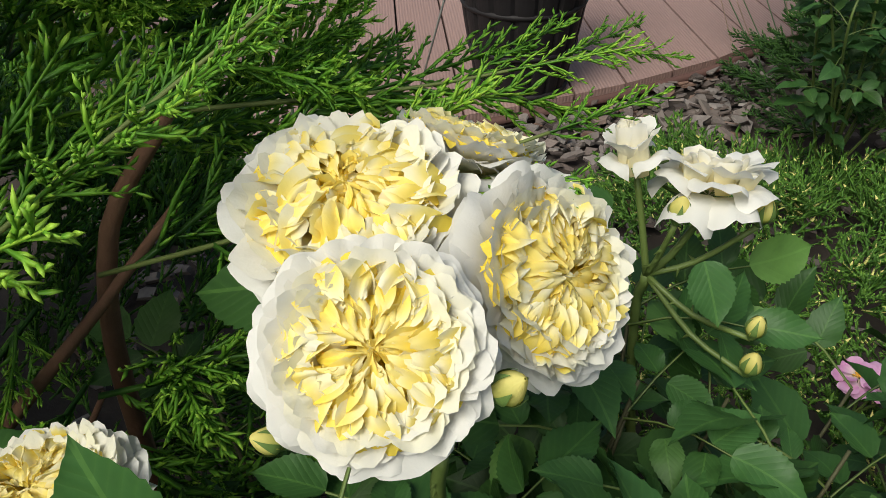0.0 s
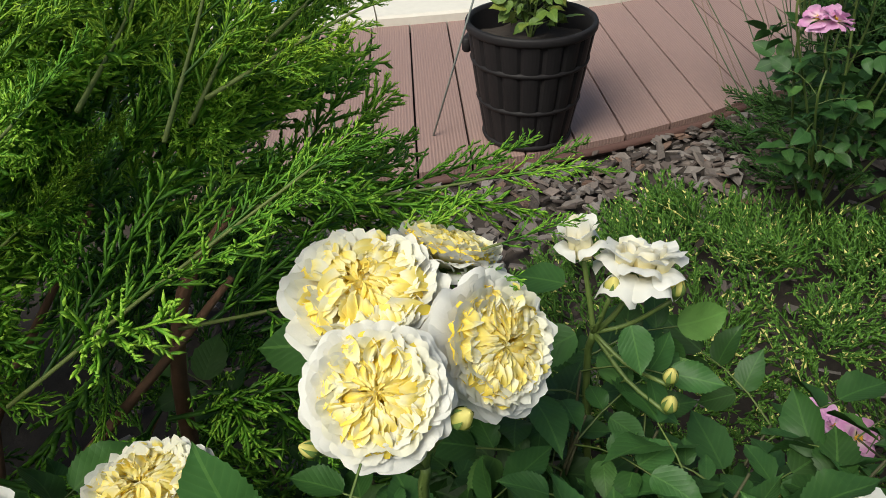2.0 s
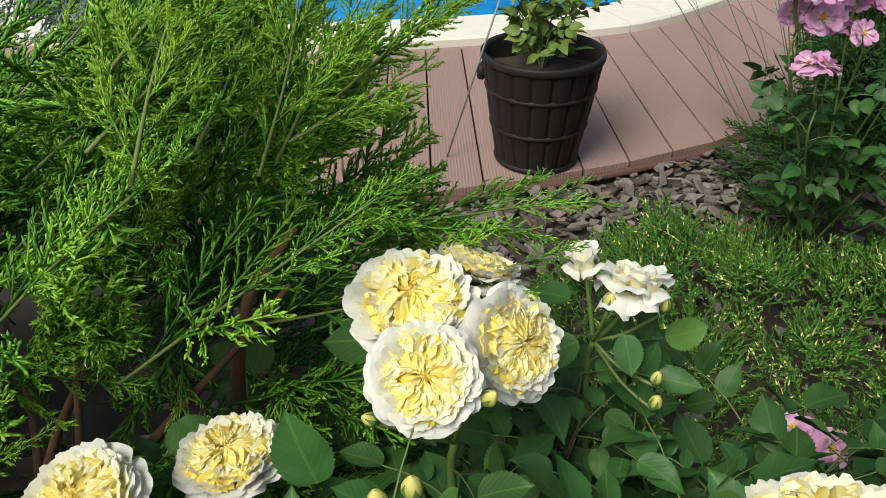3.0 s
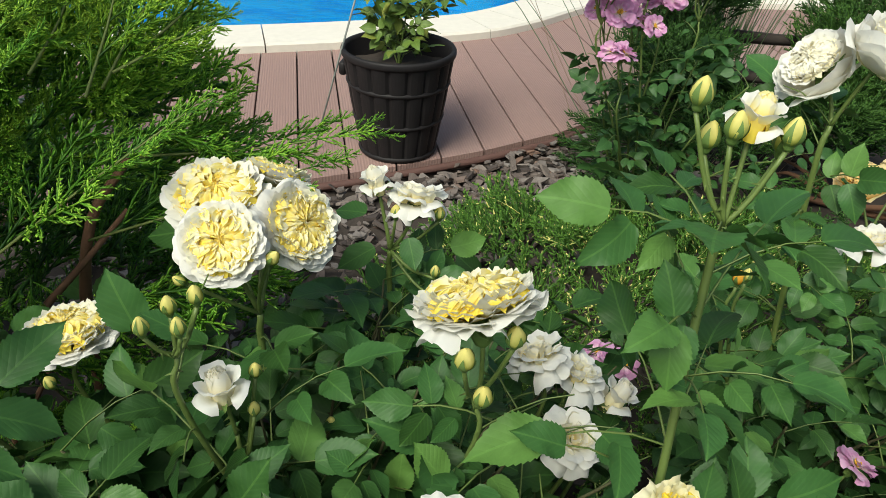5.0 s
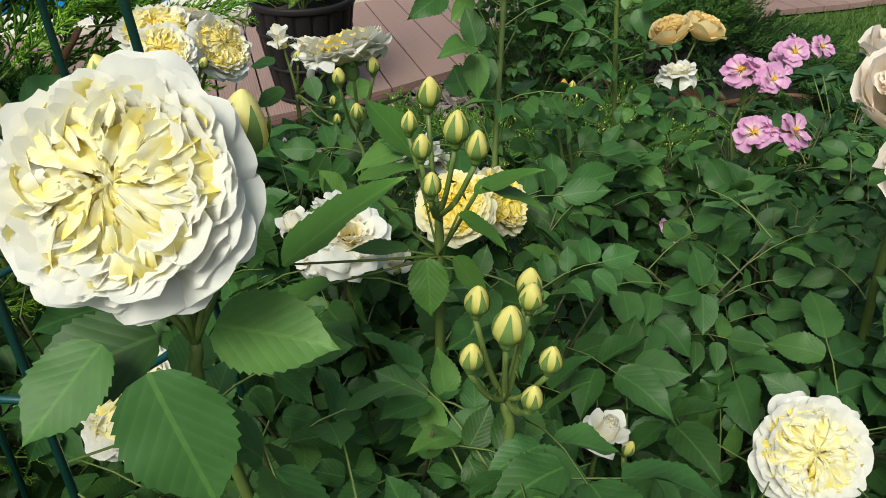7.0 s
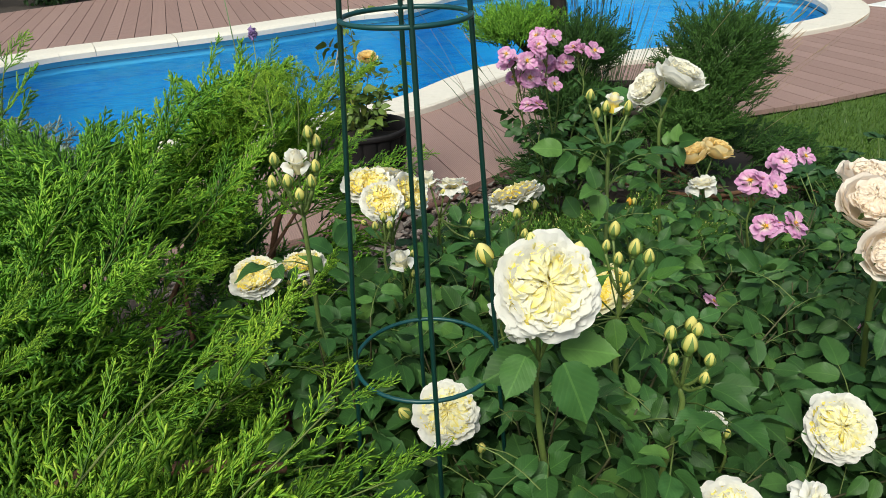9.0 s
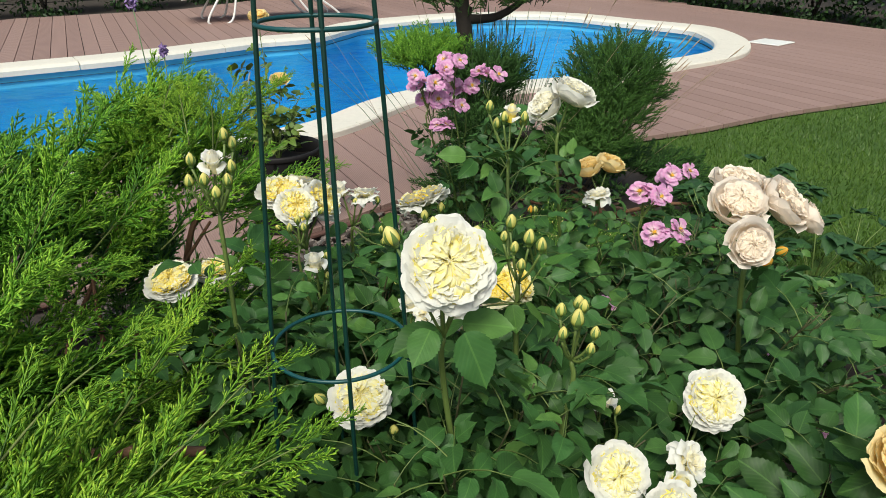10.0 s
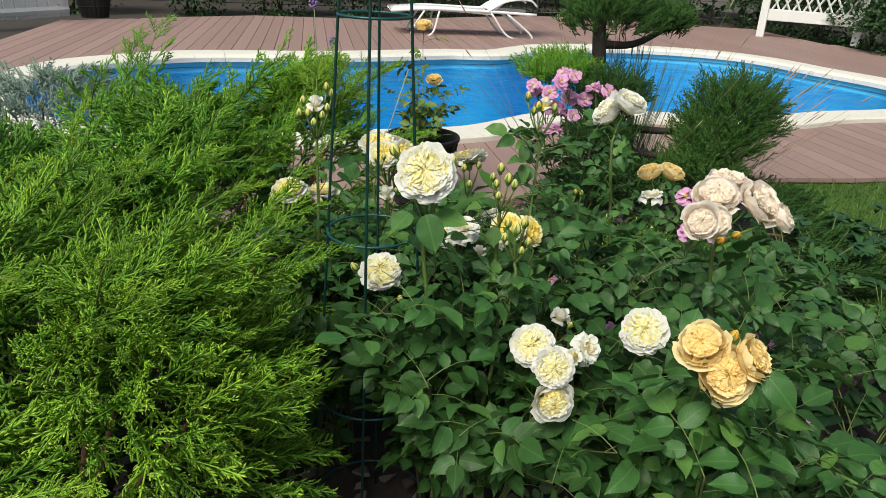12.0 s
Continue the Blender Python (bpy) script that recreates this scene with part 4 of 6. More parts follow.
class Bush:
    """A rose bush: canes, single leaves, flower heads and buds under one base."""

    def __init__(self, name, base, label, material, leaf=LEAF, size=0.045, category="rose bush"):
        self.ob = thing(name, (*base, -0.03), label, category, group="rose bushes of the bed")
        self.base = np.array([*base, -0.03])
        self.material, self.leaf, self.size, self.poses, self.kept = material, leaf, size, [], []

    def local(self, m):
        return Matrix.Translation([float(-k) for k in self.base]) @ m

    def cane(self, pts, r0=0.004, r1=0.0022, old=False, n=None):
        c = curve_points(pts, n or 5 * len(pts))
        V, F = tube(c, np.linspace(r0, r1, len(c)), 6)
        H = Heap()
        H.add(V - self.base, F)
        for i in range(2, len(c) - 2):
            d = unit(c[i + 1] - c[i])
            o = unit(np.cross(d, rand_unit()))
            b = basis(o)
            p = c[i] - self.base
            H.add(np.array([p + b[0] * 0.0016, p - b[0] * 0.0008 + b[1] * 0.0014, p - b[0] * 0.0008 - b[1] * 0.0014, p + o * 0.0065 - d * 0.002]), [(0, 1, 3), (1, 2, 3), (2, 0, 3)])
        place("cane", H.mesh("cane", CANE_OLD if old else CANE), self.ob)
        return c

    def compound(self, p, way, size=None, n=5, strict=True):
        """A stalk with leaflets in pairs and one at its end."""
        s = (size or self.size) * rng.uniform(0.6, 1.12)
        way = unit(way)
        up0 = unit(np.array([0, -0.15, 1.0]) + 0.8 * rand_unit())
        L = s * 1.9
        tip = p + way * L + np.array([0, 0, -0.12 * L])
        if strict and not (clear_of_way(tip, 0.17) and clear_of_way(p, 0.15)):
            return
        line = curve_points([p, p + way * L * 0.5 + np.array([0, 0, 0.05 * L]), tip], 3)
        V, F = tube(line, np.linspace(0.0011, 0.0007, len(line)), 3, cap=False)
        self.stalks.add(V - self.base, F)
        side = unit(np.cross(way, up0))
        pairs = [(0.42, 0.8), (0.78, 0.95)] if n == 5 else [(0.15, 0.6), (0.45, 0.8), (0.78, 0.9)]
        for f, k in pairs:
            q = p + (tip - p) * f
            for sgn in (-1, 1):
                w = unit(side * sgn + way * 0.45 + 0.18 * rand_unit() - np.array([0, 0, 0.12]))
                self.poses.append((int(rng.integers(6)), leaf_pose(q + w * 0.004, w, unit(up0 + 0.3 * rand_unit()), s * k * rng.uniform(.85, 1.1))))
        self.poses.append((int(rng.integers(6)), leaf_pose(tip, unit(way - np.array([0, 0, 0.25])), unit(up0 + 0.2 * rand_unit()), s * 1.1)))

    stalks = None

    def leafy(self, c, start=0.35, every=0.045, size=None, end=0.97):
        """Compound leaves in a spiral along a cane."""
        seg = np.r_[0, np.cumsum(np.linalg.norm(np.diff(c, axis=0), axis=1))]
        a, s = rng.uniform(0, 6.28), seg[-1] * start
        while s < seg[-1] * end:
            i = min(int(np.searchsorted(seg, s)), len(c) - 1)
            d = unit(c[i] - c[i - 1])
            a += 2.4 + rng.uniform(-.4, .4)
            o = unit(np.array([math.cos(a), math.sin(a), rng.uniform(.05, .55)]) + 0.3 * d)
            self.compound(c[i], o, size)
            s += every * rng.uniform(.75, 1.3)

    def bloom(self, p, way, R, kind="rosette", seed=0, material=None, spin=None, label=""):
        OPEN.append((np.asarray(p, float), unit(way), R))
        heart, petals = bloom_meshes(kind, seed, material or self.material)
        m = self.local(pose_of(p, way, rng.uniform(0, 6.28) if spin is None else spin, R))
        head = place("flower_head", heart, self.ob, m, label)
        for me in petals:
            place("petal", me, head)
        place("calyx", calyx_mesh(), head)
        return np.asarray(p, float) - 0.72 * R * unit(way)

    def bud(self, p, way, L=0.026, material=None, seed=0):
        body, cal = bud_meshes(seed, material or BUD_YELLOW)
        m = self.local(pose_of(p, way, rng.uniform(0, 6.28), L / 2.15))
        b = place("bud", body, self.ob, m)
        place("calyx", cal, b)
        return np.asarray(p, float) - 0.42 * L / 2.15 * unit(way)

    def stem(self, end, way, root, r0=0.0034, r1=0.0018, bow=0.05, leaves=True, start=0.4):
        """A cane from the root on the soil to the underside of a flower."""
        end, root, way = np.asarray(end, float), np.asarray(root, float), unit(way)
        L = np.linalg.norm(end - root)
        neck = end - np.array([way[0] * 0.25, way[1] * 0.25, abs(way[2]) * 0.5 + 0.5]) * min(0.06, 0.25 * L)
        mid = root + (neck - root) * 0.5 + bow * rand_unit() * (1, 1, 0.2)
        c = self.cane([root, mid, neck, end], r0, r1)
        if leaves:
            self.leafy(c, start, end=0.96)
        return c

    def twig(self, end, way, fork, r=0.0016):
        """A short flower stalk from a fork on a cane."""
        end, fork, way = np.asarray(end, float), np.asarray(fork, float), unit(way)
        L = np.linalg.norm(end - fork)
        return self.cane([fork, fork + (end - fork) * 0.5 - way * L * 0.12, end], r * 1.2, r, n=6)

    def fill(self, spots, size=None, spread=0.04, every=0.04):
        """Leafy shoots that rise to the canopy round the given spots."""
        for x, y in spots:
            x, y = x + rng.normal() * spread, y + rng.normal() * spread
            top = canopy(x, y) - abs(rng.normal()) * 0.05
            root = self.base + np.array([rng.uniform(-.05, .05), rng.uniform(-.05, .05), 0])
            tip = np.array([x, y, top])
            mid = root + (tip - root) * 0.55 + np.array([0, 0, 0.06])
            c = self.cane([root, mid, tip], 0.0032, 0.0011, old=True)
            self.leafy(c, 0.28, every, size, 1.0)

    def finish(self, limit=290):
        BUSHES.append((self, limit))

    def grow_leaves(self, limit):
        self.poses = [(k, m) for k, m in self.poses if not before_bloom(np.array(m @ Vector((0, 0.5, 0))))]
        for k, m in self.kept:
            place("leaf", leaf_mesh(k, LEAF_YOUNG), self.ob, self.local(m), "young light green leaf")
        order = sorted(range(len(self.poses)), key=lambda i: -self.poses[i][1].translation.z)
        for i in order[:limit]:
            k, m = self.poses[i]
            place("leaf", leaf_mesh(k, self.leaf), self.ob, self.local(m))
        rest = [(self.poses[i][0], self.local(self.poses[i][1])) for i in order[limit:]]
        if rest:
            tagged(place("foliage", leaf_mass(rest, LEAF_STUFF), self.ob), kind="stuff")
        if self.stalks.n:
            tagged(place("leaf_stalk", self.stalks.mesh("leaf_stalk", CANE), self.ob), kind="stuff")


def bush(*a, **k):
    b = Bush(*a, **k)
    b.stalks = Heap()
    return b


def grid_spots(x0, x1, y0, y1, n):
    return [(rng.uniform(x0, x1), rng.uniform(y0, y1)) for _ in range(n)]


# back bush with the three large rosettes
b = bush("rose_bush", (0.10, 0.22), "leafy rose bush with creamy white, yellow-hearted full blooms", PETAL_CREAM)
root = b.base
fork = np.array([0.075, 0.27, 0.585])
c = b.stem(fork, (0, 0, 1), root, 0.005, 0.003, start=0.45)
for p, way, R, seed in (((.061, .233, .684), (.10, -.68, .72), .0355, 21), ((.045, .296, .693), (.0, -.22, 1), .0455, 22), ((.116, .280, .672), (.62, -.52, .58), .039, 23), ((.085, .350, .684), (.25, .45, .85), .036, 24)):
    b.twig(b.bloom(p, way, R, "rosette", seed), way, fork, 0.002)
b.twig(b.bud((.096, .236, .664), (.5, -.3, .8), .022, seed=1), (.5, -.3, .8), fork)
b.twig(b.bud((.03, .228, .648), (-.5, -.3, .6), .018, seed=2), (-.5, -.3, .6), fork)
fork = np.array([0.185, 0.42, 0.555])
b.stem(fork, (0, 0, 1), root + (0.04, 0.05, 0), 0.004, 0.003, start=0.4)
for p, way, R, kind, seed in (((.169, .437, .632), (-.25, .1, .95), .026, "half", 31), ((.213, .428, .622), (.12, .22, .96), .038, "loose", 32)):
    b.twig(b.bloom(p, way, R, kind, seed, PETAL_WHITE), way, fork, 0.002)
for p, seed in (((.191, .405, .606), 1), ((.236, .41, .602), 2), ((.232, .372, .556), 3), ((.235, .37, .53), 1)):
    b.twig(b.bud(p, (.05, -.1, 1), .024 if seed < 3 else .022, seed=seed), (.05, -.1, 1), fork)
for p, way, R, kind, seed in (((-.078, .243, .590), (-.08, .05, 1), .040, "rosette", 23), ((-.147, .181, .610), (-.1, -.3, .95), .042, "rosette", 24)):
    b.stem(b.bloom(p, way, R, kind, seed), way, root, start=0.4)
for p in ((-.118, .165, .585), (-.10, .21, .565), (-.075, .195, .57)):
    b.bud(p, (-.1, -.2, 1), .02, seed=2)
p, way = (.243, .128, .715), (-.22, .36, .9)
e = b.bloom(p, way, .045, "rosette", 22)
fork = np.array([.25, .135, .62])
b.stem(fork, (0, 0, 1), root + (.05, -.04, 0), start=0.35)
b.twig(e, way, fork)
for p in ((.236, .088, .692), (.268, .106, .694), (.25, .095, .655)):
    b.twig(b.bud(p, (0, -.2, 1), .026, seed=1), (0, -.2, 1), fork)
p, way = (.071, .146, .620), (-.1, -.1, 1)
fork = np.array([.075, .155, .56])
b.stem(fork, (0, 0, 1), root, start=0.35)
b.twig(b.bloom(p, way, .026, "half", 33, PETAL_WHITE), way, fork)
for p, s in (((.092, .165, .612), 1), ((.09, .156, .582), 2), ((.12, .203, .528), 3), ((.14, .20, .52), 1), ((.115, .185, .50), 2)):
    b.twig(b.bud(p, (.1, -.1, 1), .02, seed=s), (.1, -.1, 1), fork - (0, 0, .05))
fork = np.array([.05, .136, .655])
b.stem(fork, (0, 0, 1), root, start=0.35)
for p, s in (((.05, .139, .690), 1), ((.036, .125, .684), 2), ((.057, .130, .680), 3), ((.066, .145, .694), 2)):
    b.twig(b.bud(p, (.0, -.05, 1), .022, seed=s), (0, 0, 1), fork)
for p, way, R, kind, seed in (((.328, .289, .528), (-.2, .2, .95), .036, "loose", 32), ((.375, .30, .495), (.3, .1, .9), .036, "loose", 34), ((.351, .20, .505), (.1, -.3, .9), .034, "loose", 32), ((.42, .29, .47), (.4, 0, .9), .03, "half", 33)):
    b.stem(b.bloom(p, way, R, kind, seed, PETAL_WHITE), way, root + (.1, 0, 0), start=0.4)
for q, way, up, L in (((.0, .195, .628), (-.35, .15, .9), (0, -.85, .5), .05), ((.035, .293, .655), (-1, .05, -.1), (0, -.3, 1), .056), ((.218, .405, .605), (1, -.25, -.1), (0, -.35, .9), .05), ((.205, .39, .59), (.2, -.6, -.6), (0, -.6, .7), .034), ((.16, .42, .60), (-.8, .4, -.1), (0, -.3, 1), .04), ((.17, .40, .57), (-.8, -.3, -.3), (0, -.3, 1), .045)):
    b.poses.append((2, leaf_pose(q, way, unit(up), L)))
b.fill(grid_spots(-.18, .10, .10, .38, 12) + grid_spots(.1, .42, .10, .45, 20) + grid_spots(.0, .3, .36, .5, 6))
b.finish()

# front bush with the big bloom at the trellis
b = bush("rose_bush", (0.22, -0.10), "tall leafy rose bush with cream rosettes and many yellow buds", PETAL_CREAM)
root = b.base
p, way = (.145, -.296, .804), (-.12, -.80, .60)
e = b.bloom(p, way, .0495, "rosette", 23, PETAL_PALE)
fork = np.array([.15, -.262, .70])
b.stem(fork, (0, 0, 1), root + (-.03, -.05, 0), 0.005, 0.003, start=0.4)
b.twig(e, way, fork, 0.0022)
for p, w, L, s in (((.100, -.262, .818), (-.4, -.1, 1), .034, 1), ((.142, -.262, .822), (-.1, .05, 1), .030, 2), ((.186, -.256, .795), (.15, 0, 1), .044, 1), ((.172, -.262, .774), (.2, -.1, 1), .036, 2)):
    b.twig(b.bud(p, w, L, BUD_OPEN, s), w, fork)
p, way = (.075, -.161, .572), (-.05, -.5, .87)
b.stem(b.bloom(p, way, .042, "rosette", 22, PETAL_PALE), way, root, start=0.3)
b.bud((.03, -.148, .565), (-.5, -.2, .8), .03, seed=2)
b.stem(b.bud((.112, -.173, .516), (0, -.3, .9), .024, seed=1), (0, 0, 1), root)
fork = np.array([.286, -.152, .69])
b.stem(fork, (0, 0, 1), root + (.02, 0, 0), 0.005, 0.003, start=0.3)
for p, s, L in (((.284, -.128, .756), 1, .03), ((.295, -.160, .746), 3, .032), ((.304, -.175, .742), 2, .028), ((.274, -.163, .739), 1, .024), ((.277, -.178, .722), 2, .024), ((.27, -.14, .745), 3, .022)):
    b.twig(b.bud(p, (.05, -.05, 1), L, seed=s), (.05, 0, 1), fork)
fork = np.array([.302, -.272, .645])
b.stem(fork, (0, 0, 1), root + (.04, -.05, 0), 0.0045, 0.003, start=0.3)
for p, s, L in (((.315, -.255, .702), 1, .028), ((.285, -.269, .706), 2, .026), ((.297, -.285, .700), 3, .034), ((.278, -.29, .69), 1, .024), ((.31, -.275, .71), 2, .024), ((.317, -.292, .684), 3, .024), ((.305, -.305, .674), 1, .022)):
    b.twig(b.bud(p, (.05, -.05, 1), L, seed=s), (.05, 0, 1), fork)
for p, way, R, kind, seed, mat in (((.225, .05, .585), (.1, .2, .95), .038, "loose", 34, PETAL_WHITE), ((.186, .001, .601), (-.3, 0, .95), .024, "half", 33, PETAL_WHITE), ((.232, -.05, .62), (.1, -.5, .8), .038, "loose", 32, PETAL_WHITE),
                                   ((.275, .03, .535), (0, -.1, 1), .022, "half", 31, PETAL_WHITE), ((.20, -.03, .60), (-.6, -.3, .6), .03, "loose", 34, PETAL_WHITE),
                                   ((.328, .014, .600), (-.25, -.5, .8), .038, "rosette", 24, PETAL_SUN), ((.385, .054, .577), (.6, -.45, .65), .038, "rosette", 22, PETAL_SUN),
                                   ((.331, -.347, .531), (-.25, -.72, .62), .038, "rosette", 24, PETAL_PALE), ((.353, -.422, .535), (.0, -.88, .45), .034, "rosette", 21, PETAL_PALE), ((.357, -.43, .478), (.1, -.95, .1), .032, "cup", 42, None),
                                   ((.422, -.359, .533), (.35, -.6, .6), .03, "loose", 32, PETAL_WHITE), ((.39, -.38, .53), (.1, -.7, .6), .024, "half", 31, None), ((.414, -.178, .497), (.1, -.2, .95), .026, "half", 33, PETAL_WHITE),
                                   ((.558, -.228, .500), (-.22, -.72, .66), .045, "rosette", 21, PETAL_PALE)):
    r0 = np.array([.42, -.2, -.03]) if p[0] > .4 and p[1] < -.1 else root + (.08, -.06, 0)
    b.stem(b.bloom(p, way, R, kind, seed, mat), way, r0, start=0.4)
b.stem(b.bud((.43, -.185, .475), (.3, 0, .9), .022, seed=1), (0, 0, 1), root + (.1, -.1, 0))
fork = np.array([.40, .15, .755])
c = b.stem(fork, (0, 0, 1), root + (.06, .05, 0), 0.0045, 0.0026, bow=0.03, start=0.3)
b.leafy(c, .42, .030, .05, 1.0)
b.twig(b.bloom((.407, .159, .826), (.1, -.1, 1), .024, "half", 31, PETAL_CREAM), (0, 0, 1), fork)
for p, s in (((.368, .158, .832), 1), ((.39, .15, .815), 2), ((.425, .15, .812), 3), ((.43, .165, .80), 1), ((.385, .17, .80), 2)):
    b.twig(b.bud(p, (.05, -.05, 1), .028, seed=s), (.05, 0, 1), fork)
for q, way, up, L in (((.15, -.33, .745), (.25, -.35, -.75), (0, -.9, .5), .06), ((.14, -.28, .72), (-.9, -.3, -.1), (0, -.5, .9), .058), ((.165, -.28, .725), (.9, -.35, .0), (0, -.5, .9), .055), ((.125, -.30, .735), (-.5, -.6, -.3), (0, -.5, .9), .045)):
    b.poses.append((2, leaf_pose(q, way, unit(up), L)))
for q, tip in (((.188, -.186, .688), (.252, -.164, .732)), ((.273, -.139, .726), (.249, -.113, .758)), ((.237, -.142, .715), (.278, -.14, .725)), ((.301, -.186, .724), (.338, -.182, .738)), ((.306, -.184, .728), (.341, -.195, .719)), ((.291, -.191, .715), (.317, -.204, .701)),
               ((.278, -.157, .662), (.277, -.177, .633)), ((.266, -.152, .666), (.229, -.144, .669)), ((.295, -.158, .662), (.315, -.177, .639)), ((.214, -.156, .649), (.161, -.161, .633))):
    q, tip = np.array(q), np.array(tip)
    b.kept.append((2, leaf_pose(q, unit(tip - q), unit((-.05, .25, 1)), np.linalg.norm(tip - q) * 1.06)))
    V, F = tube(curve_points([q, q * .45 + np.array([.286, -.152, .67]) * .55 - (0, 0, .006), (.286, -.152, .66)], 4), np.linspace(.0008, .0012, 5), 4)
    b.stalks.add(V - b.base, F)
b.fill(grid_spots(.0, .2, -.38, .05, 14) + grid_spots(.2, .48, -.36, .12, 22) + grid_spots(.4, .66, -.38, .05, 11) + grid_spots(.05, .45, -.5, -.3, 10))
b.finish()

# cluster of buds on the tall shoot beside the juniper
b = bush("rose_bush", (-0.02, 0.03), "tall rose shoot with a cluster of ivory buds", PETAL_WHITE)
fork = np.array([-.06, .018, .765])
b.stem(fork, (0, 0, 1), b.base, 0.0042, 0.0026, bow=0.03, start=0.3)
b.twig(b.bloom((-.059, .013, .838), (.0, -.3, 1), .024, "half", 31), (0, 0, 1), fork)
for p, s in (((-.085, .022, .832), 1), ((-.072, -.01, .815), 2), ((-.045, -.012, .812), 3), ((-.038, .01, .822), 1), ((-.042, .03, .858), 2), ((-.033, .035, .845), 1), ((-.09, .0, .812), 3), ((-.06, -.02, .80), 2)):
    b.twig(b.bud(p, (.0, -.05, 1), .026, seed=s), (0, 0, 1), fork)
b.fill(grid_spots(-.14, .08, -.12, .10, 9))
b.finish()

# apricot bush in front
b = bush("rose_bush", (0.60, -0.42), "low rose bush with apricot-gold cupped blooms", PETAL_GOLD, size=0.058)
for p, way, R, kind, seed in (((.557, -.546, .610), (-.05, -.88, .45), .039, "cup", 41), ((.528, -.520, .642), (-.5, -.45, .74), .033, "cup", 42), ((.594, -.545, .636), (.6, -.45, .6), .031, "cup", 43)):
    b.stem(b.bloom(p, way, R, kind, seed), way, b.base, start=0.4)
b.stem(b.bud((.567, -.52, .648), (.2, -.2, 1), .03, BUD_GOLD, 2), (0, 0, 1), b.base)
b.fill(grid_spots(.42, .95, -.72, -.28, 26), spread=0.03)
b.finish()

# pale peach bush
b = bush("rose_bush", (0.80, 0.08), "rose bush with heavy cluster of pale peach full blooms", PETAL_PEACH, LEAF_BLUE, 0.050)
fork = np.array([.745, -.04, .60])
b.stem(fork, (0, 0, 1), b.base, 0.006, 0.004, start=0.4)
for p, way, R, kind, seed in (((.742, -.005, .690), (-.25, -.5, .8), .043, "cup", 41), ((.838, -.007, .680), (.45, -.55, .7), .046, "cup", 43), ((.668, -.126, .675), (-.35, -.8, .4), .032, "cup", 42), ((.79, .06, .70), (0, -.1, 1), .045, "cup", 42), ((.715, -.08, .66), (-.1, -.8, .5), .031, "cup", 41), ((.885, -.02, .65), (.7, -.4, .5), .032, "cup", 42)):
    b.twig(b.bloom(p, way, R, kind, seed), way, fork, 0.0022)
for p, s in (((.752, -.093, .635), 2), ((.72, -.10, .625), 1)):
    b.twig(b.bud(p, (.1, -.6, .5), .034, BUD_GOLD, s), (0, 0, 1), fork)
b.fill(grid_spots(.55, 1.05, -.22, .3, 24))
b.finish()

# small apricot and ivory roses behind
b = bush("rose_bush", (0.74, 0.46), "leggy rose bush with small apricot and ivory blooms", PETAL_GOLD)
fork = np.array([.83, .57, .49])
b.stem(fork, (0, 0, 1), b.base, start=0.4)
for p, way, R, mat in (((.808, .597, .562), (-.35, 0, .93), .034, PETAL_GOLD), ((.883, .612, .560), (.35, -.1, .93), .036, PETAL_GOLD), ((.803, .533, .512), (-.1, .1, 1), .036, PETAL_WHITE)):
    b.twig(b.bloom(p, way, R, "loose" if mat is PETAL_WHITE else "cup", 42 if mat is PETAL_GOLD else 34, mat), way, fork)
fork = np.array([.655, .47, .69])
c = b.stem(fork, (0, 0, 1), b.base, 0.005, 0.003, bow=0.02, start=0.55)
b.leafy(c, .35, .035, .05, 1.0)
for p, way, R in (((.678, .447, .785), (.3, -.25, .9), .044), ((.632, .50, .748), (-.75, -.1, .65), .042)):
    b.twig(b.bloom(p, way, R, "cup", 43, PETAL_WHITE), way, fork, 0.002)
b.stem(b.bud((.545, .36, .56), (0, 0, 1), .026, BUD_GOLD, 1), (0, 0, 1), b.base, start=.5)
b.stem(b.bud((.565, .38, .55), (0, 0, 1), .024, BUD_YELLOW, 2), (0, 0, 1), b.base, start=.5)
b.fill(grid_spots(.5, 1.0, .28, .62, 18), every=0.05)
b.finish()

# lilac pink bush
b = bush("rose_bush", (1.02, 0.45), "rose bush with small lilac-pink striped semi-double blooms", PETAL_PINK, LEAF_BLUE, 0.045)
for p, n in (((1.149, .709, .466), 5), ((.90, .46, .535), 3), ((1.0, .60, .46), 4), ((.89, .379, .467), 3), ((1.19, .36, .17), 3), ((.556, .68, .17), 3), ((.72, .30, .35), 1), ((.98, .1, .3), 1), ((1.0, -.1, .2), 2), ((.62, .12, .30), 1)):
    p = np.array(p)
    fork = p - (0.01, -0.01, 0.07)
    near = b.base + (np.array([*p[:2], b.base[2]]) - b.base) * (0.85 if p[2] < .36 else 0.35)
    b.stem(fork, (0, 0, 1), near, 0.003, 0.002, bow=0.02, start=0.45)
    for k in range(n):
        a = 2.4 * k + rng.uniform(0, 1)
        q = p + np.array([math.cos(a), math.sin(a), rng.uniform(-.3, .5)]) * (0.026 * math.sqrt(k))
        way = unit(np.array([0.5 * math.cos(a), 0.5 * math.sin(a) - 0.35, 0.8]))
        b.twig(b.bloom(q, way, rng.uniform(.025, .034), "single", 51 + k % 3), way, fork)
b.fill(grid_spots(.85, 1.35, .0, .75, 30) + grid_spots(1.2, 1.6, -.1, .6, 14), every=0.05)
b.finish()

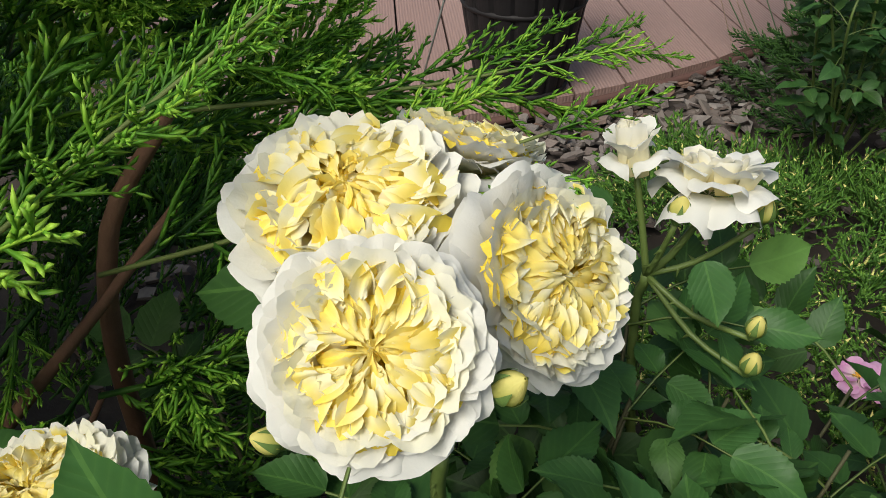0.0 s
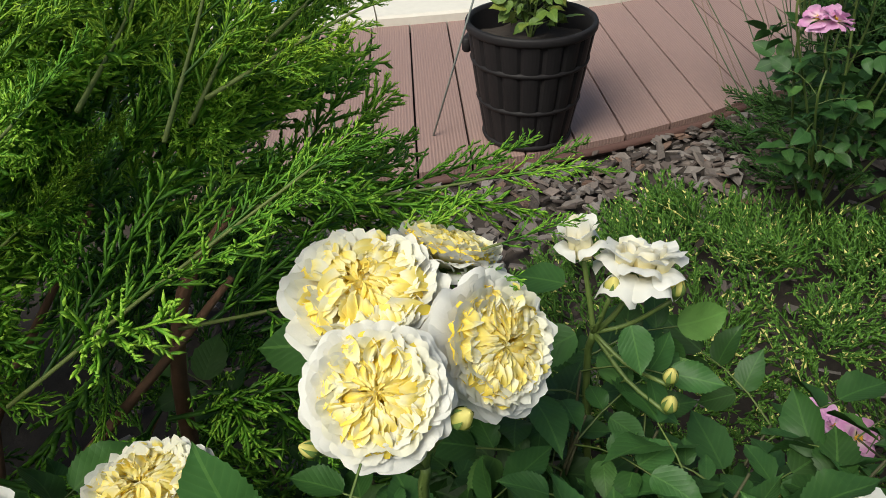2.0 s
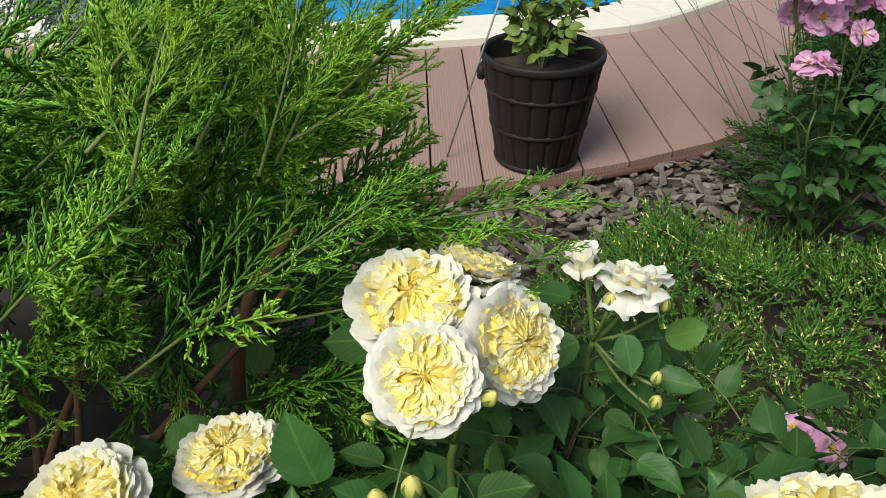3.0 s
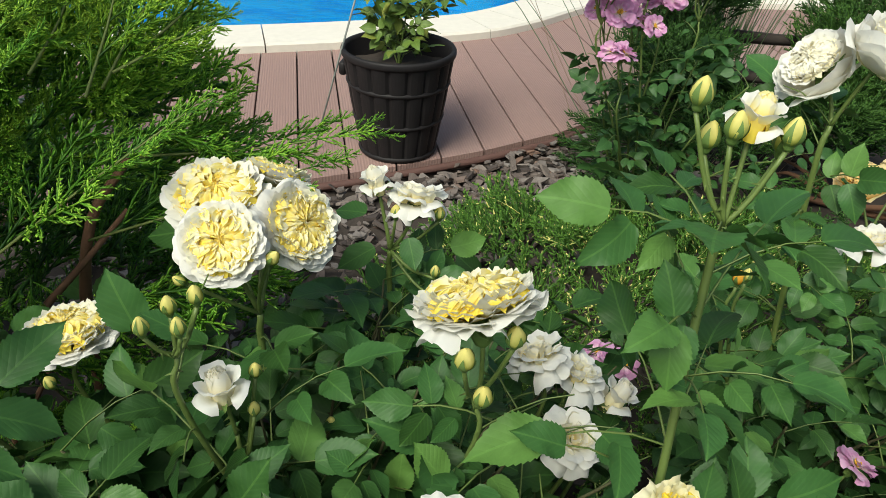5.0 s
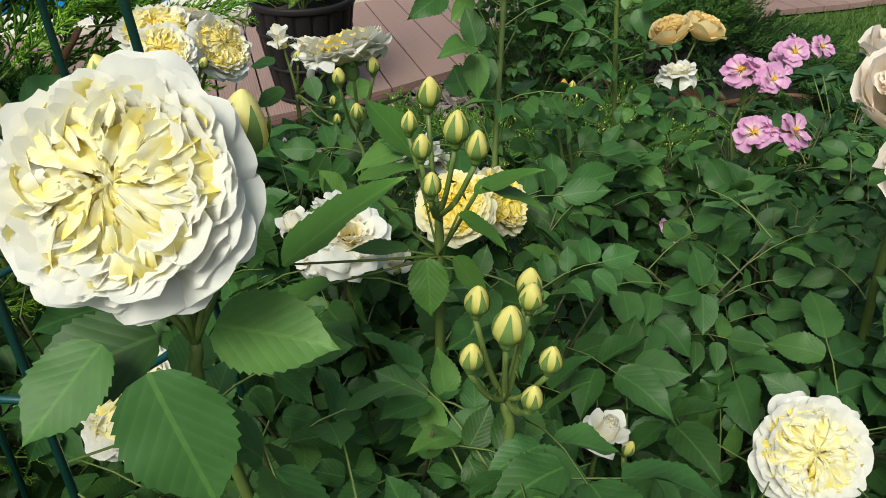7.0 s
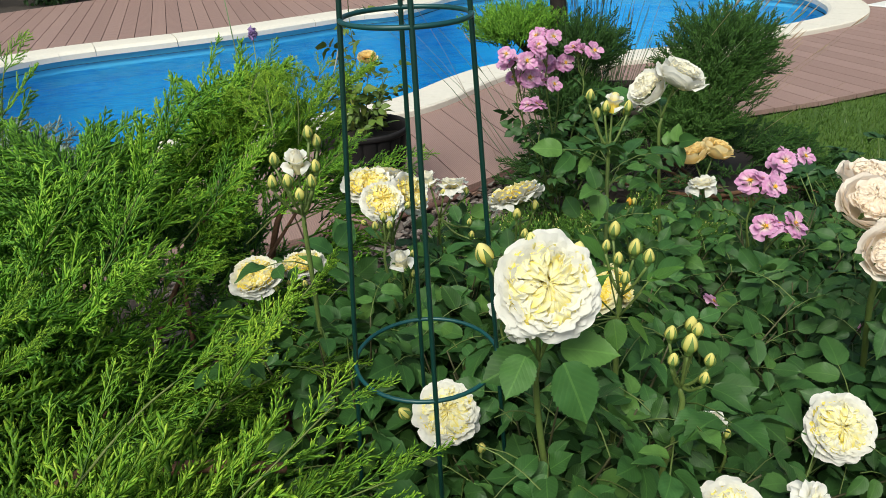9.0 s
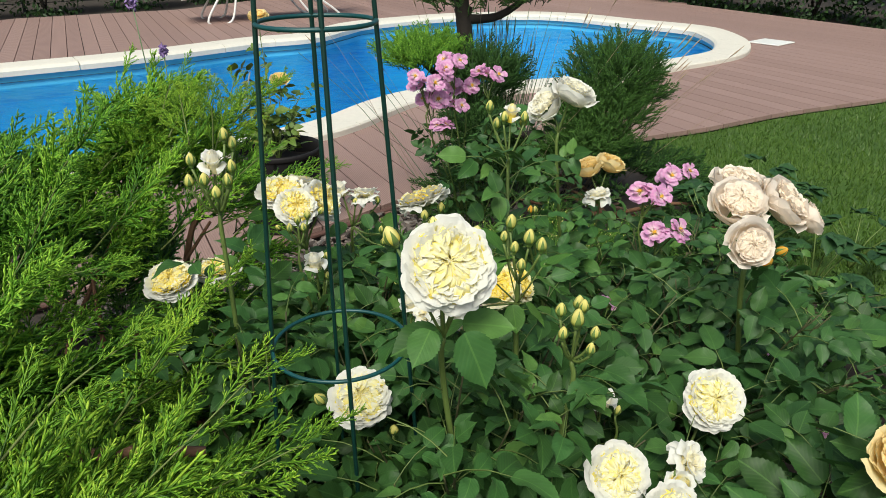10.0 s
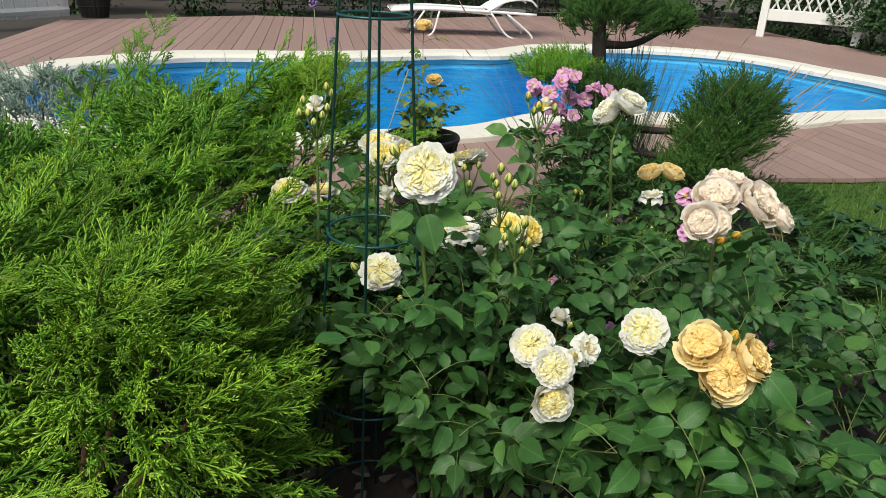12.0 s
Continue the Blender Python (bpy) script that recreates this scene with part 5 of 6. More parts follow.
# pink roses by the pool
b = bush("rose_bush", (0.80, 1.42), "tall airy rose bush with clusters of lilac-pink blooms", PETAL_PINK, LEAF_BLUE, 0.04)
for p, n in (((.60, 1.27, .655), 6), ((.70, 1.30, .70), 5), ((.76, 1.355, .61), 5), ((.63, 1.31, .58), 4), ((.70, 1.32, .57), 4), ((.66, 1.24, .52), 2), ((.82, 1.30, .66), 3)):
    p = np.array(p)
    fork = p - (-0.01, -0.01, 0.09)
    b.stem(fork, (0, 0, 1), b.base, 0.003, 0.002, bow=0.03, start=0.3)
    for k in range(n):
        a = 2.4 * k + rng.uniform(0, 1)
        q = p + np.array([math.cos(a), math.sin(a), rng.uniform(-.4, .5)]) * (0.028 * math.sqrt(k))
        way = unit(np.array([0.5 * math.cos(a), 0.5 * math.sin(a) - 0.4, 0.7]))
        b.twig(b.bloom(q, way, rng.uniform(.026, .037), "single", 51 + k % 3), way, fork)
for x, y, z in ((.95, 1.25, .45), (.9, 1.4, .5), (1.05, 1.2, .3), (.98, 1.5, .4)):
    c = b.cane([b.base, b.base + (np.array([x, y, z]) - b.base) * 0.6 + (0, 0, .05), (x, y, z)], .003, .0015)
    b.leafy(c, 0.25, 0.04, None, 1.0)
b.finish()

# ---- junipers ----
OPEN_AT, OPEN_R = np.array([p for p, way, R in OPEN]), np.array([R for p, way, R in OPEN])


def touches_bloom(a, b2):
    """Whether a spray from a to b2 would run into an open bloom."""
    v = b2 - a
    f = np.clip((OPEN_AT - a) @ v / (v @ v), 0, 1)
    return bool((np.linalg.norm(a + f[:, None] * v - OPEN_AT, axis=1) < 1.35 * OPEN_R).any())


def juniper(name, base, label, shells, material, count, size, core=0.5, kinds=None, limb_mat=BARK_WOOD, limit=260, closeup=0, limbs=14, lift=0.3, cover=0.62, near=(0.1, -0.6, 0.8), group="junipers", category="juniper"):
    """A spreading conifer: limbs from a base, sprays over and inside rounded shells."""
    ob = thing(name, base, label, category, group=group)
    o = np.array(base, float)
    poses = []
    C, R = np.array([c for c, _ in shells]), np.array([r for _, r in shells])
    weight = R[:, 0] * R[:, 1] + R[:, 1] * R[:, 2]
    lo, hi = (C - R).min(0), (C + R).max(0)
    while len(poses) < count:
        if rng.random() < cover:
            x, y = rng.uniform(lo[0], hi[0]), rng.uniform(lo[1], hi[1])
            e = 1 - ((x - C[:, 0]) / R[:, 0]) ** 2 - ((y - C[:, 1]) / R[:, 1]) ** 2
            z = np.where(e > 0, C[:, 2] + R[:, 2] * np.sqrt(np.maximum(e, 0)), -1)
            j = int(np.argmax(z))
            if z[j] < 0.01:
                continue
            p = np.array([x, y, max(0.01, z[j] - 0.06 * rng.random() ** 2)])
            d = unit((p - C[j]) / R[j])
        else:
            j = int(rng.choice(len(C), p=weight / weight.sum()))
            d = rand_unit()
            p = C[j] + d * R[j] * (1.0 - 0.3 * rng.random() ** 2)
            if p[2] < 0 or ((((p - C) / R) ** 2).sum(1) < core).any():
                continue
        out = unit(d / R[j])
        away = unit((p - C[j]) * (1, 1, 0) + 0.3 * (p - o) * (1, 1, 0))
        way = unit(out * 0.4 + 0.8 * away + np.array([0, 0, lift]) + 0.5 * rand_unit())
        L = size * rng.uniform(0.65, 1.3)
        if touches_bloom(p - way * L * 0.7, p + way * L * 0.5) or before_bloom(p) or before_bloom(p - way * L * 0.35) or before_bloom(p + way * L * 0.3) or not clear_of_way(p, 0.22):
            count -= 1
            continue
        poses.append((int(rng.integers(6)), frond_pose(p - way * L * 0.7, way, L)))
    near = np.array(near)
    order = sorted(range(len(poses)), key=lambda i: np.linalg.norm(np.array(poses[i][1].translation) - near))
    shift = Matrix.Translation([-float(v) for v in o])
    for j, i in enumerate(order[:limit]):
        k, m = poses[i]
        place("frond", frond_mesh(k, material, 2 if j < closeup else int(closeup > 0)), ob, shift @ m)
    rest = [(poses[i][0], shift @ poses[i][1]) for i in order[limit:]]
    if rest:
        tagged(place("foliage", frond_mass(rest, material, kinds), ob), kind="stuff")
    for k in range(limbs):
        c, rad = shells[k % len(shells)]
        d = rand_unit()
        d[2] = abs(d[2])
        tip = np.array(c) + d * np.array(rad) * 0.6
        mid = o + (tip - o) * 0.5 + 0.06 * rand_unit() + (0, 0, 0.05)
        V, F = tube(curve_points([o, mid, tip], 10) - o, np.linspace(0.016, 0.004, 11) * max(0.4, size / 0.2), 6)
        place("limb", mesh_of("limb", V, F, limb_mat), ob)
    return ob


def single_fronds(ob, rows, material):
    """Long shoots that stand out of a shrub: root, tip and how many side sprays."""
    o = np.array(ob.location)
    for a, b2, n in rows:
        a, b2 = np.array(a, float), np.array(b2, float)
        L = np.linalg.norm(b2 - a)
        mid = (a + b2) / 2 + 0.04 * L * rand_unit()
        c = curve_points([a, mid, b2], 12)
        V, F = tube(c - o, np.linspace(0.0015, 0.0007, len(c)), 5)
        place("shoot", mesh_of("shoot", V, F, plain_shoot), ob)
        for k in range(n):
            f = 0.12 + 0.86 * k / max(1, n - 1)
            i = min(int(f * 12), 11)
            d = unit(c[i + 1] - c[i])
            side = unit(np.cross(d, (0, 0, 1))) * (1 if k % 2 else -1)
            way = unit(d * 0.95 + side * (0.75 * (1 - 0.6 * f)) + 0.2 * rand_unit())
            s = L * (0.42 * (1 - f) + 0.2)
            place("frond", frond_mesh(int(rng.integers(6)), material, 1 if L > .2 else 2), ob, Matrix.Translation([-float(v) for v in o]) @ frond_pose(c[i] + (c[i + 1] - c[i]) * (f * 12 - i), way, s))


def arching_shoots(ob, rows, n, material, drift):
    """Long feathery shoots that rise from the surface of a shrub and lean the way it grows."""
    o = np.array(ob.location)
    shift = Matrix.Translation([-float(v) for v in o])
    made = 0
    while made < n:
        c, rad = rows[int(rng.integers(len(rows)))]
        d = rand_unit()
        d[2] = abs(d[2]) + 0.15
        a = np.array(c) + unit(d) * np.array(rad) * 0.93
        L = rng.uniform(.15, .27)
        way = unit(unit(d) * (1, 1, 0.5) + np.array(drift) + 0.35 * rand_unit())
        tip = a + way * L
        if tip[2] < 0.15 or touches_bloom(a, tip) or before_bloom(tip) or before_bloom((a + tip) / 2) or not clear_of_way(tip, 0.24) or not clear_of_way(a, 0.2):
            made += 0.2
            continue
        made += 1
        line = curve_points([a - way * 0.05, (a + tip) / 2 + np.array([0, 0, 0.10 * L]), tip], 10)
        V, F = tube(line - o, np.linspace(0.0019, 0.0007, 11), 5)
        place("shoot", mesh_of("shoot", V, F, plain_shoot), ob)
        for k in range(8):
            f = 0.1 + 0.86 * k / 7
            i = min(int(f * 10), 9)
            d1 = unit(line[i + 1] - line[i])
            side = unit(np.cross(d1, (0, 0, 1))) * (1 if k % 2 else -1)
            w = unit(d1 * 1.1 + side * (0.8 * (1 - 0.6 * f)) + np.array([0, 0, .12]) + 0.22 * rand_unit())
            place("frond", frond_mesh(int(rng.integers(6)), material, 1), ob, shift @ frond_pose(line[i], w, L * (0.36 * (1 - f) + 0.22)))


plain_shoot = plain("young juniper shoot", (0.13, 0.17, 0.04), 0.7, vary=0.3, scale=90)
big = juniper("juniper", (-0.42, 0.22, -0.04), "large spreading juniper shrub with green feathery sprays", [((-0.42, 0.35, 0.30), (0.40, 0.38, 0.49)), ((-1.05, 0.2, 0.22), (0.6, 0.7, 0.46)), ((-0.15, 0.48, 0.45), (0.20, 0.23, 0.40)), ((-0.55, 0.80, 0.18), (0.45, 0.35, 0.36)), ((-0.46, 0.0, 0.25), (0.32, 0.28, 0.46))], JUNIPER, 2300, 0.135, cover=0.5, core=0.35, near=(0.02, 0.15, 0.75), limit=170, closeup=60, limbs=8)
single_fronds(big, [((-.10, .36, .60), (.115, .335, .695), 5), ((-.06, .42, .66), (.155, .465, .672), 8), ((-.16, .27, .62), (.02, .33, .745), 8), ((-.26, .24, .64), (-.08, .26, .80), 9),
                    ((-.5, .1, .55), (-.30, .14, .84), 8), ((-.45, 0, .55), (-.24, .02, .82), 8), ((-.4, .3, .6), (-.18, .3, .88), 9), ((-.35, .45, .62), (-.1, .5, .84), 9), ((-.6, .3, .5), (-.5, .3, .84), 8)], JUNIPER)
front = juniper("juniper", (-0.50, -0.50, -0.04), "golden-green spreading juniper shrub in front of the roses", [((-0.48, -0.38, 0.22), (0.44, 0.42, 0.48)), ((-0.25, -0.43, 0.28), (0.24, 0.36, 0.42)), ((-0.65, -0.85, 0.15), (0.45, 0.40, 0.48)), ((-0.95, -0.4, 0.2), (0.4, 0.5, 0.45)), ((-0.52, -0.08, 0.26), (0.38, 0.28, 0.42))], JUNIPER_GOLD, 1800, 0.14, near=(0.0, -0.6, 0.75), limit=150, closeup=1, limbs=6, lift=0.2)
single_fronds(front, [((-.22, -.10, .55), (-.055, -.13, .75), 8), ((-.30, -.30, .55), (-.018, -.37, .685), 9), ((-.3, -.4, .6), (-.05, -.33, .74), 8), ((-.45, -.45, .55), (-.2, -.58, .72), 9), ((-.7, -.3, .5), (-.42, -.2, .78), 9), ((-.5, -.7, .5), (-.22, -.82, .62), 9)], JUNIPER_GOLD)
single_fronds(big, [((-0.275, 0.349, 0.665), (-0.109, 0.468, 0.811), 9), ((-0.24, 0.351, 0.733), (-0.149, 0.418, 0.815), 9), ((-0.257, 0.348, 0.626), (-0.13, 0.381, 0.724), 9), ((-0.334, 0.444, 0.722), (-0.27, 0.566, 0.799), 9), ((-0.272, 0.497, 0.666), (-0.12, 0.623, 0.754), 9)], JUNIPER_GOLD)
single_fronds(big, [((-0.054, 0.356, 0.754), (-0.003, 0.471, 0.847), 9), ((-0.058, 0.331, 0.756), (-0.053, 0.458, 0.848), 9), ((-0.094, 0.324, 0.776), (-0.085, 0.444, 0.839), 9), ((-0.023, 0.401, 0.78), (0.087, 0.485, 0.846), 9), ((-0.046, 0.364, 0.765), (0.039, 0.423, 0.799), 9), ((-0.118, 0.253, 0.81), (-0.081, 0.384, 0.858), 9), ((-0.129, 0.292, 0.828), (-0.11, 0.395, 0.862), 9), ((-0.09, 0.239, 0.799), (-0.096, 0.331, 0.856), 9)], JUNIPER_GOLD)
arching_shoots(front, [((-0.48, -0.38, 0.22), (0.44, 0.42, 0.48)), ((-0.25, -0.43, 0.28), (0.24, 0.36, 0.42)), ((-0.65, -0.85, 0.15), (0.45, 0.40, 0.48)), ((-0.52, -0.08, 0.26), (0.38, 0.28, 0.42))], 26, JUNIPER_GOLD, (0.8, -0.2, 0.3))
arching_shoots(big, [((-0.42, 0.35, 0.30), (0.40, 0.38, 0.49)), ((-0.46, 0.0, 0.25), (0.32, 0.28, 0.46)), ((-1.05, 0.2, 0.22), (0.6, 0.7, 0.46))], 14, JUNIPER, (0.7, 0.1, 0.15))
V, F = tube(curve_points([(-.16, .40, .0), (-.15, .40, .40), (-.12, .40, .58), (-.07, .42, .66)], 14) - np.array([-0.42, 0.22, -0.04]), np.linspace(0.009, 0.004, 15), 7)
place("limb", mesh_of("limb", V, F, BARK_WOOD), big)
V, F = tube(curve_points([(-.5, -.25, .4), (-.34, -.22, .60), (-.22, -.21, .60), (-.11, -.21, .575)], 14) - np.array([-0.42, 0.22, -0.04]), np.linspace(0.010, 0.006, 15), 7)
place("limb", mesh_of("limb", V, F, BARK_WOOD), big, label="bare brown pruned limb")

juniper("juniper", (-1.4, 1.7, -0.04), "silvery blue-green juniper shrub behind the green one", [((-1.42, 1.72, 0.22), (0.60, 0.42, 0.35)), ((-1.0, 1.66, 0.2), (0.30, 0.30, 0.28)), ((-1.75, 1.6, 0.2), (0.45, 0.4, 0.32))], JUNIPER_BLUE, 560, 0.15, limit=120, limbs=8, near=(-1, 1, .6), kinds=SMALL_FRONDS)
mounds = [((rng.uniform(.2, 1.25), rng.uniform(.68, 1.3), .04), (rng.uniform(.10, .17), rng.uniform(.10, .15), rng.uniform(.12, .18))) for k in range(16)]
cover = juniper("juniper", (0.7, 1.1, -0.04), "low groundcover juniper with cream-yellow flecked tips", mounds + [((0.62, 1.08, 0.0), (0.45, 0.40, 0.13)), ((1.0, 1.0, 0.0), (0.42, 0.42, 0.14)), ((0.40, 0.85, 0.0), (0.36, 0.42, 0.15)), ((0.75, 0.66, 0.02), (0.45, 0.32, 0.15)), ((0.2, 0.72, 0.0), (0.25, 0.2, 0.12))], JUNIPER_FLECK, 2100, 0.085, kinds=TUFTS, core=0.3, limit=60, limbs=0, near=(0.3, 0.6, 0.5), cover=0.85, lift=0.9)
juniper("juniper", (1.5, 1.6, -0.04), "low spreading green juniper at the lawn edge", [((1.6, 1.62, 0.0), (0.5, 0.4, 0.22)), ((1.7, 1.15, 0.0), (0.35, 0.35, 0.16)), ((1.2, 1.75, 0.0), (0.5, 0.35, 0.3)), ((0.98, 1.5, 0.0), (0.26, 0.28, 0.3))], JUNIPER_DARK, 480, 0.14, limit=90, limbs=6, near=(1, 1, 1))

# cloud-pruned tree with pads of foliage
TREE = np.array([0.97, 1.84, -0.04])
tree = thing("cloud_pruned_juniper", TREE, "cloud-pruned dark green juniper with bare crooked trunk", "tree")
shift = Matrix.Translation([-float(v) for v in TREE])
trunk = curve_points([TREE, TREE + (.03, .02, .22), TREE + (.0, -.01, .45), TREE + (-.03, -.02, .68), TREE + (-.05, .0, .9)], 18)
V, F = tube(trunk - TREE, np.linspace(0.042, 0.028, 19), 8)
place("trunk", mesh_of("trunk", V, F, TREE_BARK), tree)
PADS = [((.96, 1.84, .88), (.22, .20, .18), JUNIPER_DARK), ((1.25, 1.90, .87), (.11, .10, .07), JUNIPER_DARK), ((.75, 1.77, .65), (.17, .15, .09), JUNIPER), ((.97, 1.70, .56), (.17, .15, .15), JUNIPER_DARK), ((.93, 1.66, .38), (.16, .14, .12), JUNIPER_DARK), ((1.48, 1.60, .53), (.22, .20, .20), JUNIPER_DARK), ((1.42, 1.56, .42), (.20, .17, .15), JUNIPER_DARK), ((1.34, 1.52, .30), (.18, .16, .14), JUNIPER_DARK)]
for c, rad, mat in PADS:
    c, rad = np.array(c), np.array(rad)
    k = int(np.argmin(np.abs(trunk[:, 2] - (c[2] - 0.12))))
    V, F = tube(curve_points([trunk[k], (trunk[k] + c) / 2 + (0, 0, -.05), c - (0, 0, rad[2] * .4)], 8) - TREE, np.linspace(0.022, 0.010, 9), 6)
    place("limb", mesh_of("limb", V, F, TREE_BARK), tree)
    ps = []
    for q in range(int(8000 * rad[0] * rad[1]) + 100):
        d = rand_unit()
        if d[2] < -0.3:
            d[2] *= -0.7
        p = c + d * rad * (0.45 + 0.55 * rng.random() ** 0.4) * (1 + 0.3 * noise.noise(Vector(d * 2.3) + Vector(c * 3)))
        way = unit(d * (1, 1, 0.6) + np.array([0, 0, 0.75]) + 0.4 * rand_unit())
        L = rng.uniform(.08, .14)
        ps.append((int(rng.integers(6)), shift @ frond_pose(p - way * L * 0.7, way, L)))
    place("foliage_pad", frond_mass(ps, mat, SMALL_FRONDS), tree)

# conifer branch tips beside the deck, and tall grasses
def grass_tuft(name, base, label, n, height, material, heads, spread=0.1, lean=(0, 0), thick=.0012):
    H = Heap()
    for k in range(n):
        a, q = rng.uniform(0, 6.28), abs(rng.normal()) * spread
        p = np.array([q * math.cos(a), q * math.sin(a), 0])
        h = height * rng.uniform(.6, 1.15)
        tip = p + np.array([math.cos(a) * q * 1.6 + lean[0] * h, math.sin(a) * q * 1.6 + lean[1] * h, h]) + 0.12 * h * rand_unit()
        c = curve_points([p, p + (tip - p) * 0.55 + (0, 0, .08 * h), tip], 6)
        V, F = tube(c, np.linspace(thick, thick * .5, 7), 3, cap=False)
        H.add(V, F)
        if heads and rng.random() < heads:
            V, F = tube([tip, tip + unit(tip - c[-2]) * .03, tip + unit(tip - c[-2]) * .07], [.001, .0032, .0008], 4)
            H.add(V, F)
    ob = place(name, H.mesh(name, material), None, Matrix.Translation(base))
    return tagged(ob, label, "grass", kind="stuff")


grass_tuft("ornamental_grass", (1.12, 2.05, -.04), "tuft of tall dry ornamental grass with seed heads", 36, .82, DRY_GRASS, .8, .14)
grass_tuft("ornamental_grass", (1.15, 2.0, -.04), "tuft of fine grey-green ornamental grass", 260, .66, GREY_GRASS, .1, .085, (0, 0), .0020)
grass_tuft("ornamental_grass", (1.5, 1.95, -.04), "leaning tuft of dry brown grass at the deck", 120, .58, DRY_GRASS, .45, .07, (.55, -.1))

# peony leaves at the lawn
def broad_plant(base, label, n, height, length, material, name="peony", category="plant"):
    ob = thing(name, base, label, category)
    for k in range(n):
        a = 2.4 * k + rng.uniform(-.3, .3)
        h = height * rng.uniform(.45, 1.0)
        o = np.array([math.cos(a), math.sin(a), 0])
        q = o * rng.uniform(.05, .16) + (0, 0, h)
        V, F = tube(curve_points([(0, 0, 0), q * (0.4, .4, .6), q], 5), np.linspace(.003, .0016, 6), 5)
        place("stalk", mesh_of("stalk", V, F, CANE), ob)
        for j in range(5):
            w = unit(o + 0.9 * (j - 2) / 2 * np.cross(o, (0, 0, 1)) + (0, 0, rng.uniform(-.25, .25)))
            place("leaf", leaf_mesh(int(rng.integers(6)), material), ob, leaf_pose(q, w, unit(np.array([0, 0, 1]) + .25 * rand_unit()), length * rng.uniform(.8, 1.1)))
    return ob


for x, y, h in ((1.47, .86, .38), (1.72, .70, .3), (1.62, .40, .33), (1.8, .1, .26), (1.45, .1, .3), (1.15, -.3, .26), (1.45, -.4, .24), (1.0, -.62, .2), (1.95, 1.15, .24), (2.05, .85, .2), (1.75, 1.15, .28), (2.2, 1.5, .2), (1.7, -.2, .25), (1.25, -.6, .22), (1.22, -.02, .27), (1.02, -.32, .26), (1.55, -.12, .25), (1.32, .24, .27)):
    broad_plant((x, y, -.04), "clump of dark green deeply cut peony leaves", 8, h, .078, LEAF_DARK)

# ---- bark mulch ----
mulch = thing("bark_mulch", (0.4, 1.6, -.04), "grey-brown pine bark chips covering the bed", "mulch", kind="structure")


def chip_shape(seed):
    r = np.random.default_rng(seed)
    n = 6
    a = np.sort(r.uniform(0, 6.28, n))
    q = r.uniform(.6, 1.0, n)
    top = np.c_[q * np.cos(a), .55 * q * np.sin(a), r.uniform(.06, .2, n)]
    low = np.c_[1.06 * q * np.cos(a), .58 * q * np.sin(a), np.full(n, -.12)]
    V = np.vstack([top, low])
    return V, [tuple(range(n))] + [(i, i + n, (i + 1) % n + n, (i + 1) % n) for i in range(n)]


CHIPS = [chip_shape(s) for s in range(8)]
CHIP_ME = [mesh_of("bark_chip", V, F, CHIP, smooth=False) for V, F in CHIPS]
rest = Heap()


def deck_edge_y(x):
    return float(np.interp(x, [-0.9, -0.1, .17, .44, .72, .86, 1.25, 1.8], [1.40, 1.60, 1.70, 1.82, 1.98, 2.09, 2.28, 2.4]))


for k in range(2600):
    if k < 1500:
        x = rng.uniform(-.6, 1.7)
        y = deck_edge_y(x) - 0.02 - abs(rng.normal()) * 0.26
    else:
        x, y = rng.uniform(-.6, 1.6), rng.uniform(-.7, 1.4)
    s = rng.uniform(.012, .04)
    m = Matrix.Translation((x, y, -.035 + rng.uniform(0, .028))) @ Euler((rng.normal() * .3, rng.normal() * .3, rng.uniform(0, 6.28))).to_matrix().to_4x4() @ Matrix.Diagonal((s, s, s * .8, 1))
    m = Matrix.Translation((-.4, -1.6, .04)) @ m
    j = int(rng.integers(8))
    if k < 280:
        place("bark_chip", CHIP_ME[j], mulch, m)
    else:
        rest.add(turned(CHIPS[j][0], m), CHIPS[j][1])
tagged(place("loose_bark", rest.mesh("loose_bark", CHIP_STUFF, smooth=False), mulch), kind="stuff")

# ---- trellis ----
trellis = thing("trellis", (.058, -.145, -.04), "round dark green metal plant support with hoops", "trellis")
TB = np.array([.058, -.145, -.04])


def ring_r(z):
    return 0.0597 + 0.056 * (1.015 - z)


for a in (85.7, 175.7, 265.7, 355.7):
    a = radians(a)
    pts = [(ring_r(z) * math.cos(a), ring_r(z) * math.sin(a), z + .04) for z in (-.04, .3, .65, 1.0, 1.32)]
    V, F = tube(curve_points(pts, 12), .0026, 8)
    place("rod", mesh_of("rod", V, F, GREEN_METAL), trellis)
for z in (1.015, .642, .30, 0.03):
    t = np.linspace(0, 2 * math.pi, 40, endpoint=False)
    V, F = tube(np.c_[ring_r(z) * np.cos(t), ring_r(z) * np.sin(t), np.full(40, z + .04)], .0024, 8, closed=True)
    place("hoop", mesh_of("hoop", V, F, RING_METAL), trellis)

